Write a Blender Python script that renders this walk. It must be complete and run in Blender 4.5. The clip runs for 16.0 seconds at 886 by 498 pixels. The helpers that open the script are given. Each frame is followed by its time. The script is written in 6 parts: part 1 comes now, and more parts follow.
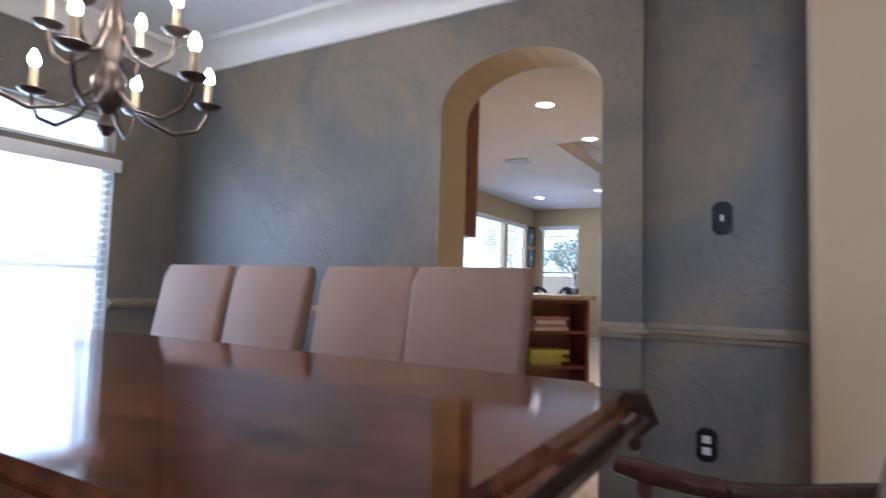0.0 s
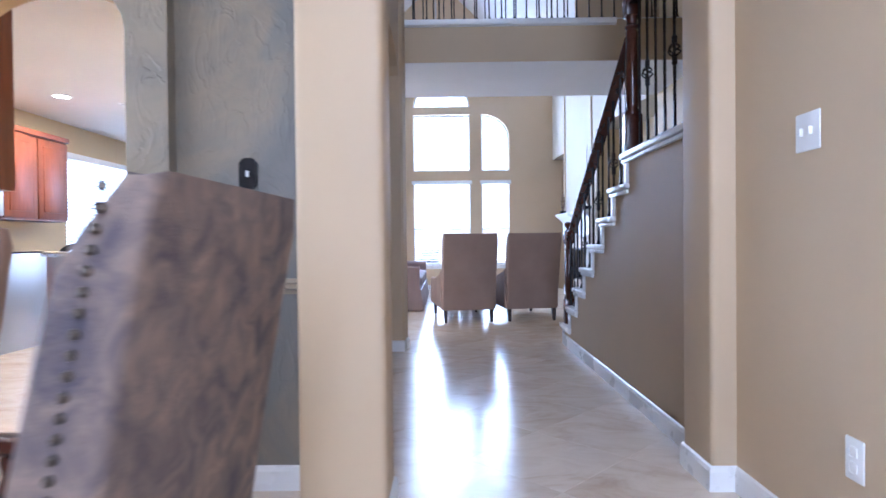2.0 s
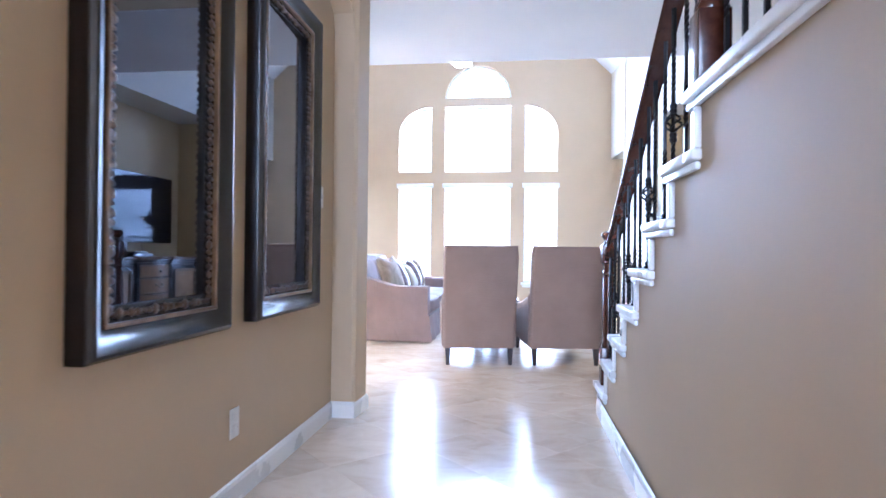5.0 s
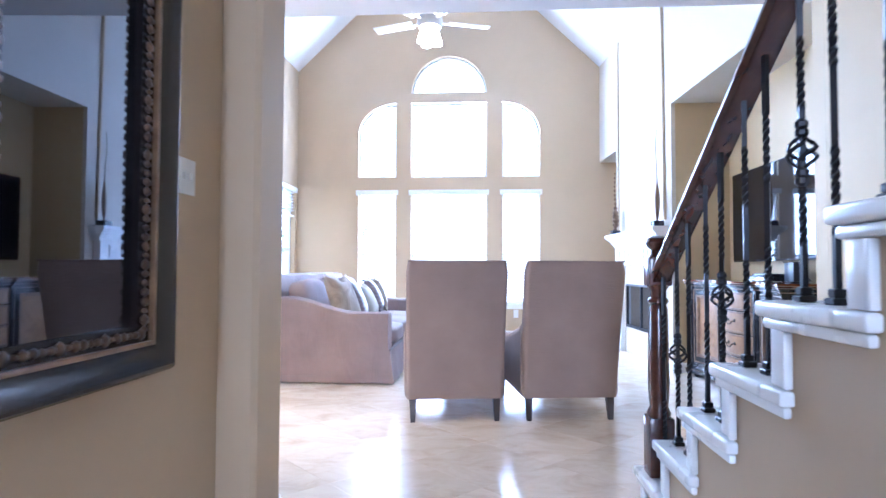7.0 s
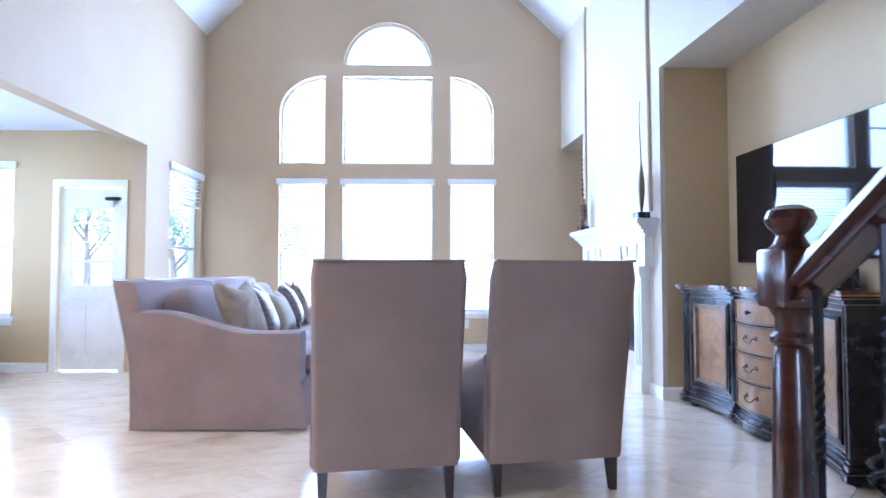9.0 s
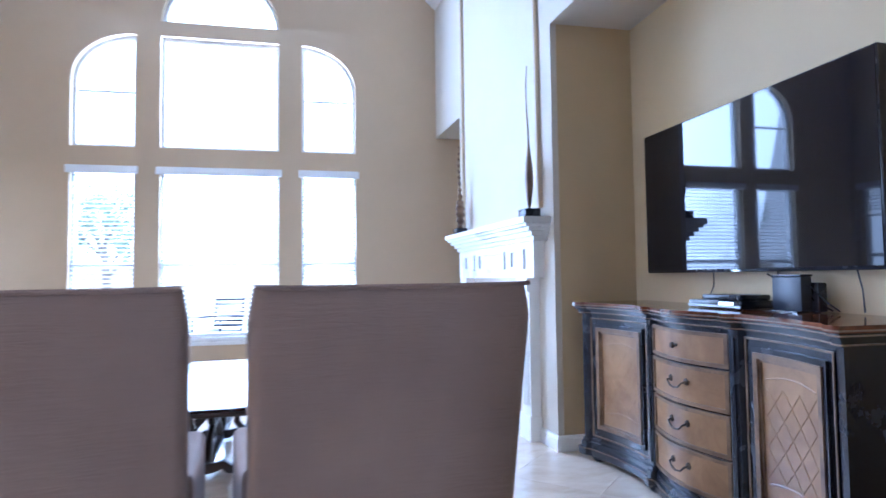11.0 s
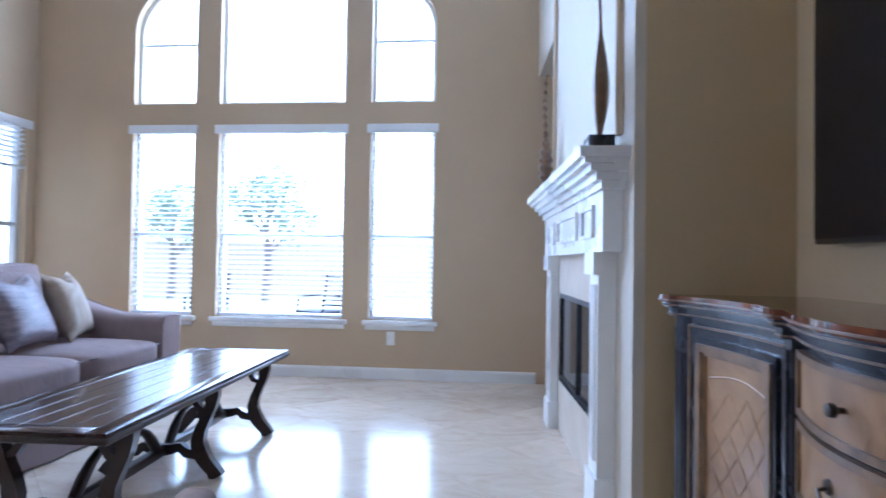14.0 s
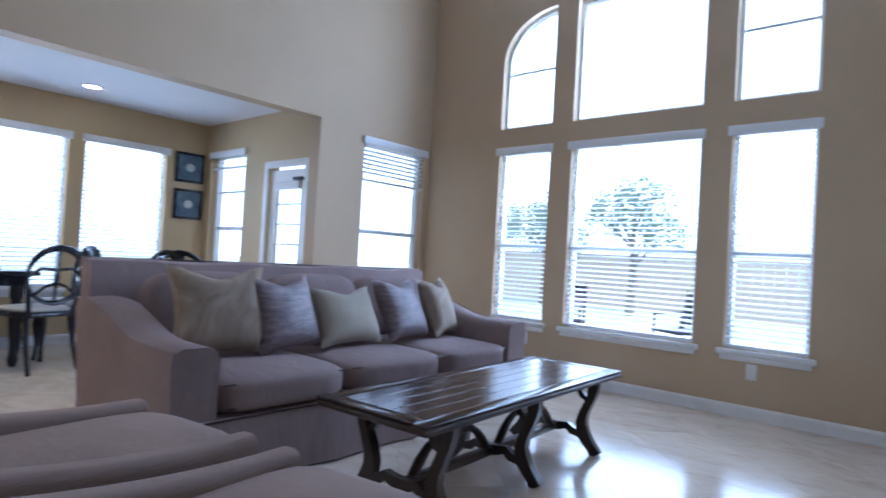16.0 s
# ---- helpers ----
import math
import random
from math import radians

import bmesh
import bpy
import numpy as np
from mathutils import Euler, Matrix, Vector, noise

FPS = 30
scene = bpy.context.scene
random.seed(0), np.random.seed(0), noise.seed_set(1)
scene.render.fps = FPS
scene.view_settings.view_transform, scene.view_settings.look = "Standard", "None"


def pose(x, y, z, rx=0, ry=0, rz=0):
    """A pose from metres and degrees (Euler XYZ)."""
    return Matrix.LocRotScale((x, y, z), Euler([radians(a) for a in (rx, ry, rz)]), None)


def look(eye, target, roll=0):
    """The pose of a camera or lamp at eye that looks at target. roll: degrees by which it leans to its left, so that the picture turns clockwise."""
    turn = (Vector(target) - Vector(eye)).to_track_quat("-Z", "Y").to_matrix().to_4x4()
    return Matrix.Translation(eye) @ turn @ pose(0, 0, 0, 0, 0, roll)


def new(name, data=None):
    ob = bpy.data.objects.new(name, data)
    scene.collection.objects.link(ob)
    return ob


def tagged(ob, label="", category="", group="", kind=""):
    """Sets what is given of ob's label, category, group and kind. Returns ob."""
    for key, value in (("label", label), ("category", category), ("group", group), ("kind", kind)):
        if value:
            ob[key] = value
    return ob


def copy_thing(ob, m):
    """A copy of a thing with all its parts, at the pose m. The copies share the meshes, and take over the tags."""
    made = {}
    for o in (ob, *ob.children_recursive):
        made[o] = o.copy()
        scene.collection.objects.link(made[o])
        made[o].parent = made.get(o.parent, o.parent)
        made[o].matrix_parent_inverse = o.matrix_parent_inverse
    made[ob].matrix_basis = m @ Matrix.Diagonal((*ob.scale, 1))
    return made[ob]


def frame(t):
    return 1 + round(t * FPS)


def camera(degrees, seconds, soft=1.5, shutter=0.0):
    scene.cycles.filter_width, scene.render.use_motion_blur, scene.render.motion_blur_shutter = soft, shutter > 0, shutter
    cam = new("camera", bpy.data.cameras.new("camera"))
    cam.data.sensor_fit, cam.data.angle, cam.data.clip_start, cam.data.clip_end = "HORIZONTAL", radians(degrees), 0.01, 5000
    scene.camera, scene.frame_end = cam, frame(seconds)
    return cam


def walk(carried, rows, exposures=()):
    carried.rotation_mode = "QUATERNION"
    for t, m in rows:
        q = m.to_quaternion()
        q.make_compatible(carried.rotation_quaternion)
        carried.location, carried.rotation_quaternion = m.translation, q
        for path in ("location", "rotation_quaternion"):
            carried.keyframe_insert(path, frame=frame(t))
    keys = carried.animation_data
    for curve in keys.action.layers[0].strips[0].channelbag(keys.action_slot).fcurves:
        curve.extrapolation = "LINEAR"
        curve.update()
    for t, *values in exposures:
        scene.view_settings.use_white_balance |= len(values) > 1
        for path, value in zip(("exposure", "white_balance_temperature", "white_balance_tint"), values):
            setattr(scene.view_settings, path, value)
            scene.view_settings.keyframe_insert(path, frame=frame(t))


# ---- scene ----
cam = camera(74.3, 16.0, soft=1.5, shutter=0.5)
EXPO = [(0, 0.5, 4850, 16), (0.5, 0.78, 4750, 16), (1, 1.2, 4600, 17), (1.5, 1.45, 4550, 17), (2, 1.72, 4550, 17), (3, 2.12, 4550, 17), (5.5, 2.8, 4400, 15),
        (7, 2.62, 4350, 15), (8.5, 2.2, 4350, 14), (11, 1.8, 4350, 15), (12.5, 1.8, 4350, 14), (14, 1.35, 4450, 13), (16, 0.65, 4550, 13)]
PATH = [
    (0, (0.899, 1.113, 0.942), (-0.098, 2.842, 1.068), 1.6),
    (0.5, (1.041, 1.127, 0.958), (0.264, 2.968, 1.018), 1.3),
    (1, (1.215, 1.13, 0.984), (0.741, 3.072, 1.022), 0.5),
    (1.5, (1.309, 1.127, 0.965), (1.159, 3.121, 0.973), -0.3),
    (2, (1.481, 1.273, 0.955), (1.465, 3.273, 0.931), -0.6),
    (2.5, (1.611, 1.469, 0.966), (1.605, 3.469, 0.936), -0.7),
    (3, (1.745, 1.667, 0.969), (1.629, 3.663, 0.951), -0.6),
    (5.5, (2.046, 3.372, 1.0), (1.799, 5.356, 1.028), 0.6),
    (6, (2.008, 3.711, 1.018), (1.775, 5.697, 1.067), 0.6),
    (6.5, (1.955, 4.024, 1.004), (1.759, 6.013, 1.068), 0.4),
    (7, (1.919, 4.318, 0.992), (1.776, 6.311, 1.062), 0.2),
    (7.5, (1.911, 4.631, 0.997), (1.785, 6.626, 1.07), 0.2),
    (8, (1.883, 4.985, 0.991), (1.786, 6.981, 1.067), 0.3),
    (8.5, (1.882, 5.292, 0.991), (1.857, 7.29, 1.069), 0.2),
    (11, (2.318, 6.822, 1.064), (2.742, 8.774, 1.159), -0.7),
    (11.5, (2.472, 7.103, 1.052), (3.016, 9.025, 1.152), -0.9),
    (12, (2.68, 7.332, 1.055), (3.24, 9.249, 1.163), -1.0),
    (12.5, (2.875, 7.526, 1.032), (3.404, 9.453, 1.108), -1.0),
    (13, (3.039, 7.734, 1.027), (3.437, 9.694, 1.079), -0.6),
    (13.5, (3.192, 7.923, 1.01), (3.294, 9.919, 1.063), -0.0),
    (14, (3.27, 8.064, 0.999), (3.085, 10.055, 1.045), 0.9),
    (14.5, (3.325, 8.22, 1.004), (2.846, 10.161, 1.047), 1.5),
    (15, (3.345, 8.284, 1.007), (2.559, 10.123, 1.048), 2.3),
    (15.5, (3.406, 8.276, 1.032), (2.33, 9.961, 1.068), 2.8),
    (16, (3.429, 8.239, 1.043), (2.124, 9.755, 1.078), 3.3),
]
walk(cam, [(t, look(e, g, r)) for t, e, g, r in PATH], exposures=EXPO)

# ---- light ----
world = bpy.data.worlds.new("world")
scene.world = world
world.use_nodes = True
wn = world.node_tree
sky = wn.nodes.new("ShaderNodeTexSky")
sky.sky_type = "NISHITA"
sky.sun_disc = False
sky.sun_elevation, sky.sun_rotation = radians(56), radians(112)
wn.links.new(sky.outputs[0], wn.nodes["Background"].inputs[0])
wn.nodes["Background"].inputs[1].default_value = 0.15
sun_data = bpy.data.lights.new("sun", "SUN")
sun_data.energy, sun_data.angle, sun_data.color = 5.0, radians(0.5), (1.0, 0.95, 0.88)
sun = new("sun", sun_data)
sun.matrix_world = look((0, 0, 0), (-0.62, 0.25, -1.0))


def area_lamp(name, eye, target, w, h, watts, color=(0.86, 0.93, 1.0)):
    d = bpy.data.lights.new(name, "AREA")
    d.shape, d.size, d.size_y, d.energy, d.color = "RECTANGLE", w, h, watts, color
    ob = new(name, d)
    ob.matrix_world = look(eye, target)
    return ob


def point_lamp(name, place, watts, r=0.03, color=(1.0, 0.78, 0.5)):
    d = bpy.data.lights.new(name, "POINT")
    d.energy, d.shadow_soft_size, d.color = watts, r, color
    ob = new(name, d)
    ob.location = place
    return ob


# lamps standing in for daylight at the windows; the foyer one is unseen fill
area_lamp("window_light_far", (1.36, 13.35, 2.4), (1.36, 9.0, 1.2), 2.6, 3.6, 108)
area_lamp("window_light_breakfast", (-3.4, 10.2, 1.5), (0.0, 10.0, 1.0), 2.4, 1.3, 26)
area_lamp("window_light_dining", (-2.75, 2.4, 1.1), (1.0, 2.2, 0.8), 1.3, 1.2, 27)
area_lamp("window_light_foyer", (1.75, -1.3, 2.6), (1.75, 4.0, 1.6), 1.2, 3.4, 42, (1.0, 0.97, 0.93))

# ---- materials ----


def material(name, rough=0.5, metal=0.0):
    m = bpy.data.materials.new(name)
    m.use_nodes = True
    b = m.node_tree.nodes["Principled BSDF"]
    b.inputs["Roughness"].default_value = rough
    b.inputs["Metallic"].default_value = metal
    return m, m.node_tree, b


def ramp(nt, src, stops):
    r = nt.nodes.new("ShaderNodeValToRGB")
    e = r.color_ramp.elements
    while len(e) < len(stops):
        e.new(0.5)
    for el, (p, c) in zip(e, stops):
        el.position, el.color = p, (*c, 1)
    nt.links.new(src, r.inputs[0])
    return r.outputs[0]


def coords(nt, scale=(1, 1, 1), rot=(0, 0, 0), kind="Object"):
    tc = nt.nodes.new("ShaderNodeTexCoord")
    mp = nt.nodes.new("ShaderNodeMapping")
    mp.inputs["Scale"].default_value = scale
    mp.inputs["Rotation"].default_value = rot
    nt.links.new(tc.outputs[kind], mp.inputs[0])
    return mp.outputs[0]


def noise_tex(nt, vec, scale, detail=4, rough=0.55, dist=0.0):
    n = nt.nodes.new("ShaderNodeTexNoise")
    n.inputs["Scale"].default_value, n.inputs["Detail"].default_value = scale, detail
    n.inputs["Roughness"].default_value, n.inputs["Distortion"].default_value = rough, dist
    nt.links.new(vec, n.inputs["Vector"])
    return n.outputs["Fac"]


def bump(nt, b, height, strength=0.2, dist=0.01):
    n = nt.nodes.new("ShaderNodeBump")
    n.inputs["Strength"].default_value, n.inputs["Distance"].default_value = strength, dist
    nt.links.new(height, n.inputs["Height"])
    nt.links.new(n.outputs[0], b.inputs["Normal"])


def mottled(name, c0, c1, scale=3.0, rough=0.6, fine=60.0, relief=0.1, metal=0.0, stretch=(1, 1, 1), rdev=0.08, dist=0.0):
    """A surface with broad tonal drift, fine grain and slight relief."""
    m, nt, b = material(name, rough, metal)
    v = coords(nt, stretch)
    big = noise_tex(nt, v, scale, 5, 0.6, dist)
    nt.links.new(ramp(nt, big, [(0.3, c0), (0.7, c1)]), b.inputs["Base Color"])
    small = noise_tex(nt, v, fine, 3)
    rr = nt.nodes.new("ShaderNodeMapRange")
    rr.inputs[3].default_value, rr.inputs[4].default_value = max(rough - rdev, 0.02), min(rough + rdev, 1)
    nt.links.new(big, rr.inputs[0])
    nt.links.new(rr.outputs[0], b.inputs["Roughness"])
    if relief:
        bump(nt, b, small, relief, 0.004)
    return m


def plain(name, c, rough=0.5, metal=0.0, glow=0.0):
    m, nt, b = material(name, rough, metal)
    b.inputs["Base Color"].default_value = (*c, 1)
    if glow:
        b.inputs["Emission Color"].default_value = (*c, 1)
        b.inputs["Emission Strength"].default_value = glow
    return m


TAN = mottled("tan_wall_paint", (0.51, 0.395, 0.25), (0.56, 0.435, 0.28), 1.2, 0.62, 45, 0.12)
GOLD = mottled("gold_wall_paint", (0.52, 0.40, 0.22), (0.56, 0.44, 0.25), 1.2, 0.62, 45, 0.12)
CREAM = mottled("cream_wall_paint", (0.58, 0.53, 0.44), (0.62, 0.57, 0.48), 1.2, 0.6, 45, 0.1)
CEIL = mottled("white_ceiling_paint", (0.74, 0.74, 0.75), (0.79, 0.79, 0.80), 1.0, 0.85, 70, 0.25)
TRIM = mottled("white_gloss_trim", (0.78, 0.78, 0.77), (0.83, 0.83, 0.82), 2.0, 0.28, 80, 0.03)


def blue_plaster():
    m, nt, b = material("blue_grey_trowelled_plaster", 0.42)
    v = coords(nt)
    big = noise_tex(nt, v, 0.9, 6, 0.62, 1.0)
    col = ramp(nt, big, [(0.30, (0.122, 0.122, 0.113)), (0.46, (0.16, 0.156, 0.14)), (0.60, (0.235, 0.20, 0.145)), (0.75, (0.17, 0.155, 0.13))])
    nt.links.new(col, b.inputs["Base Color"])
    strokes = noise_tex(nt, coords(nt, (5, 5, 2.6), (0.4, 0.5, 0.3)), 1.3, 4, 0.5, 2.2)
    edge = ramp(nt, strokes, [(0.46, (0, 0, 0)), (0.5, (1, 1, 1)), (0.60, (0.5, 0.5, 0.5))])
    bump(nt, b, edge, 0.5, 0.005)
    rr = nt.nodes.new("ShaderNodeMapRange")
    rr.inputs[3].default_value, rr.inputs[4].default_value = 0.34, 0.55
    nt.links.new(strokes, rr.inputs[0])
    nt.links.new(rr.outputs[0], b.inputs["Roughness"])
    return m


BLUE = blue_plaster()


def travertine():
    m, nt, b = material("polished_travertine_tile", 0.12)
    info = nt.nodes.new("ShaderNodeObjectInfo")
    add = nt.nodes.new("ShaderNodeVectorMath")
    add.operation = "ADD"
    mul = nt.nodes.new("ShaderNodeVectorMath")
    mul.operation = "SCALE"
    mul.inputs[0].default_value = (17.0, 31.0, 7.0)
    nt.links.new(info.outputs["Random"], mul.inputs["Scale"])
    nt.links.new(coords(nt, (1, 1.7, 1)), add.inputs[0])
    nt.links.new(mul.outputs[0], add.inputs[1])
    v = add.outputs[0]
    cloud = noise_tex(nt, v, 3.2, 6, 0.62, 0.9)
    base = ramp(nt, cloud, [(0.22, (0.54, 0.42, 0.30)), (0.45, (0.68, 0.57, 0.44)), (0.6, (0.74, 0.64, 0.51)), (0.8, (0.60, 0.49, 0.36))])
    tone = nt.nodes.new("ShaderNodeMixRGB")
    tone.blend_type = "MULTIPLY"
    tone.inputs[0].default_value = 1.0
    nt.links.new(base, tone.inputs[1])
    nt.links.new(ramp(nt, info.outputs["Random"], [(0.0, (0.93, 0.92, 0.9)), (1.0, (1.04, 1.03, 1.02))]), tone.inputs[2])
    nt.links.new(tone.outputs[0], b.inputs["Base Color"])
    pits = noise_tex(nt, v, 9.0, 4, 0.6)
    rr = nt.nodes.new("ShaderNodeMapRange")
    rr.inputs[3].default_value, rr.inputs[4].default_value = 0.09, 0.25
    nt.links.new(pits, rr.inputs[0])
    nt.links.new(rr.outputs[0], b.inputs["Roughness"])
    bump(nt, b, noise_tex(nt, v, 2.4, 2), 0.06, 0.01)
    return m


TILE = travertine()
GROUT = mottled("beige_grout", (0.50, 0.41, 0.31), (0.58, 0.49, 0.37), 8, 0.8, 120, 0.2)


def wood(name, dark, light, rough=0.3, stretch=(1, 14, 14), rings=2.2, coat=0.0):
    m, nt, b = material(name, rough)
    v = coords(nt, stretch)
    g = noise_tex(nt, v, rings, 6, 0.62, 0.5)
    patch = noise_tex(nt, coords(nt), 2.2, 3)
    mix = nt.nodes.new("ShaderNodeMath")
    mix.operation = "MULTIPLY_ADD"
    mix.inputs[1].default_value = 0.6
    nt.links.new(g, mix.inputs[0])
    sc = nt.nodes.new("ShaderNodeMath")
    sc.operation = "MULTIPLY"
    sc.inputs[1].default_value = 0.4
    nt.links.new(patch, sc.inputs[0])
    nt.links.new(sc.outputs[0], mix.inputs[2])
    nt.links.new(ramp(nt, mix.outputs[0], [(0.35, dark), (0.65, light)]), b.inputs["Base Color"])
    bump(nt, b, g, 0.06, 0.003)
    b.inputs["Coat Weight"].default_value = coat
    b.inputs["Coat Roughness"].default_value = 0.12
    return m


MAHOG = wood("dark_mahogany_rail", (0.035, 0.010, 0.006), (0.09, 0.028, 0.016), 0.25, (14, 1.5, 14), coat=0.4)
TABLEWOOD = wood("glossy_walnut_tabletop", (0.022, 0.006, 0.003), (0.24, 0.072, 0.026), 0.075, (3, 6, 6), 3.4)
TRESTLEWOOD = wood("dark_chestnut_plank_top", (0.010, 0.004, 0.003), (0.042, 0.013, 0.007), 0.2, (12, 1.5, 12))
DARKWOOD = wood("dark_espresso_wood", (0.012, 0.007, 0.005), (0.04, 0.02, 0.013), 0.32, (3, 3, 3), coat=0.3)
CHERRY = wood("cherry_cabinet_wood", (0.10, 0.025, 0.010), (0.20, 0.06, 0.025), 0.35, (14, 14, 1.5))


def ribbed_cloth():
    m, nt, b = material("taupe_ribbed_chair_fabric", 0.9)
    tone = noise_tex(nt, coords(nt), 3.0, 4)
    nt.links.new(ramp(nt, tone, [(0.3, (0.24, 0.168, 0.132)), (0.7, (0.295, 0.212, 0.168))]), b.inputs["Base Color"])
    rib = noise_tex(nt, coords(nt, (9, 9, 85)), 1.6, 3, 0.6, 0.4)
    bump(nt, b, ramp(nt, rib, [(0.45, (0, 0, 0)), (0.62, (1, 1, 1))]), 0.32, 0.003)
    return m


FABRIC_CHAIR = ribbed_cloth()


def sofa_cloth():
    m, nt, b = material("taupe_sofa_cloth", 0.88)
    tone = noise_tex(nt, coords(nt), 2.5, 5)
    nt.links.new(ramp(nt, tone, [(0.3, (0.21, 0.155, 0.145)), (0.7, (0.285, 0.215, 0.20))]), b.inputs["Base Color"])
    fold = noise_tex(nt, coords(nt, (1.0, 1.0, 0.45)), 7.0, 3, 0.5, 1.2)
    weave = noise_tex(nt, coords(nt), 220.0, 2)
    mix = nt.nodes.new("ShaderNodeMath")
    mix.operation = "MULTIPLY_ADD"
    mix.inputs[1].default_value = 0.06
    nt.links.new(weave, mix.inputs[0])
    nt.links.new(fold, mix.inputs[2])
    bump(nt, b, mix.outputs[0], 0.45, 0.02)
    return m


SOFA_CLOTH = sofa_cloth()
LEATHER = mottled("tan_suede_leather", (0.27, 0.17, 0.115), (0.34, 0.225, 0.16), 2.5, 0.6, 120, 0.15)
DAMASK = mottled("blue_brown_damask_fabric", (0.07, 0.06, 0.075), (0.29, 0.215, 0.16), 15, 0.8, 160, 0.6, dist=0.8)
IRON = mottled("black_wrought_iron", (0.012, 0.012, 0.014), (0.03, 0.028, 0.03), 20, 0.35, 150, 0.1, 0.6)
BLACK = mottled("black_distressed_paint", (0.009, 0.010, 0.016), (0.02, 0.02, 0.028), 6, 0.26, 120, 0.12)
PANELWOOD = wood("honey_burl_panel", (0.20, 0.10, 0.04), (0.42, 0.25, 0.11), 0.38, (4, 4, 4), 1.6)
WORN = wood("worn_edge_wood", (0.10, 0.055, 0.03), (0.30, 0.19, 0.10), 0.35, (5, 5, 5))
WHITE_PLASTIC = plain("white_plastic", (0.8, 0.8, 0.78), 0.35)
WINDOW_WHITE = mottled("white_window_vinyl", (0.78, 0.79, 0.8), (0.82, 0.83, 0.84), 3, 0.4, 60, 0.03)
SLAT = plain("white_blind_slat", (0.82, 0.83, 0.84), 0.45)
SCREEN = plain("black_tv_glass", (0.006, 0.006, 0.010), 0.035)
SCREEN.node_tree.nodes["Principled BSDF"].inputs["IOR"].default_value = 1.5
STONE = mottled("cream_marble_surround", (0.66, 0.58, 0.48), (0.74, 0.67, 0.57), 2.6, 0.2, 20, 0.03, dist=1.0)
# dark tint stands in for the dim surroundings that the mirrors reflect
MIRROR = plain("reflection_dimming_mirror", (0.14, 0.15, 0.18), 0.02, 1.0)


def glass_mat():
    m = bpy.data.materials.new("clear_window_glass")
    m.use_nodes = True
    nt = m.node_tree
    nt.nodes.clear()
    o = nt.nodes.new("ShaderNodeOutputMaterial")
    t = nt.nodes.new("ShaderNodeBsdfTransparent")
    g = nt.nodes.new("ShaderNodeBsdfGlossy")
    g.inputs["Roughness"].default_value = 0.02
    w = nt.nodes.new("ShaderNodeLayerWeight")
    f = nt.nodes.new("ShaderNodeMath")
    f.operation = "POWER"
    f.inputs[1].default_value = 5.0
    nt.links.new(w.outputs["Facing"], f.inputs[0])
    mx = nt.nodes.new("ShaderNodeMixShader")
    nt.links.new(f.outputs[0], mx.inputs[0])
    nt.links.new(t.outputs[0], mx.inputs[1])
    nt.links.new(g.outputs[0], mx.inputs[2])
    nt.links.new(mx.outputs[0], o.inputs[0])
    return m


GLASS = glass_mat()

# ---- mesh helpers ----


def link(name, bm, mat, parent=None, label="", smooth=0.0):
    bmesh.ops.recalc_face_normals(bm, faces=bm.faces)
    me = bpy.data.meshes.new(name)
    bm.to_mesh(me)
    bm.free()
    for m in mat if isinstance(mat, (list, tuple)) else [mat]:
        me.materials.append(m)
    if smooth:
        me.shade_smooth()
        me.set_sharp_from_angle(angle=radians(smooth))
    ob = new(name, me)
    if parent is not None:
        ob.parent = parent
    if label:
        ob["label"] = label
    return ob


def part(name, bm, mat, parent, label="", smooth=35):
    return link(name, bm, mat, parent, label, smooth)


def structure(name, bm, mat, label, category, smooth=0.0):
    return tagged(link(name, bm, mat, None, "", smooth), label, category, kind="structure")


def thing(name, m, label, category, group=""):
    ob = new(name)
    ob.empty_display_size = 0.1
    ob.matrix_basis = m
    return tagged(ob, label, category, group)


def box(bm, lo, hi, r=0.0, seg=2):
    lo, hi = Vector(lo), Vector(hi)
    vs = bmesh.ops.create_cube(bm, size=1.0)["verts"]
    for v in vs:
        v.co = Vector([lo[k] + (v.co[k] + 0.5) * (hi[k] - lo[k]) for k in range(3)])
    if r > 0:
        es = list({e for v in vs for e in v.link_edges})
        bmesh.ops.bevel(bm, geom=es, offset=r, segments=seg, affect="EDGES", profile=0.5)
    return bm


def B(lo, hi, r=0.0, seg=2):
    return box(bmesh.new(), lo, hi, r, seg)


def rings_mesh(bm, rings, closed=False, caps=True):
    """Skin a row of vertex rings."""
    rows = [[bm.verts.new(p) for p in ring] for ring in rings]
    n = len(rows[0])
    pairs = list(zip(rows, rows[1:])) + ([(rows[-1], rows[0])] if closed else [])
    for a, b in pairs:
        for k in range(n):
            bm.faces.new((a[k], a[(k + 1) % n], b[(k + 1) % n], b[k]))
    if caps and not closed:
        bm.faces.new(rows[0][::-1])
        bm.faces.new(rows[-1])
    return bm


def lathe(bm, profile, centre=(0, 0, 0), n=16):
    """profile: (radius, z) from bottom to top."""
    c = Vector(centre)
    return rings_mesh(bm, [[c + Vector((r * math.cos(2 * math.pi * k / n), r * math.sin(2 * math.pi * k / n), z)) for k in range(n)] for r, z in profile])


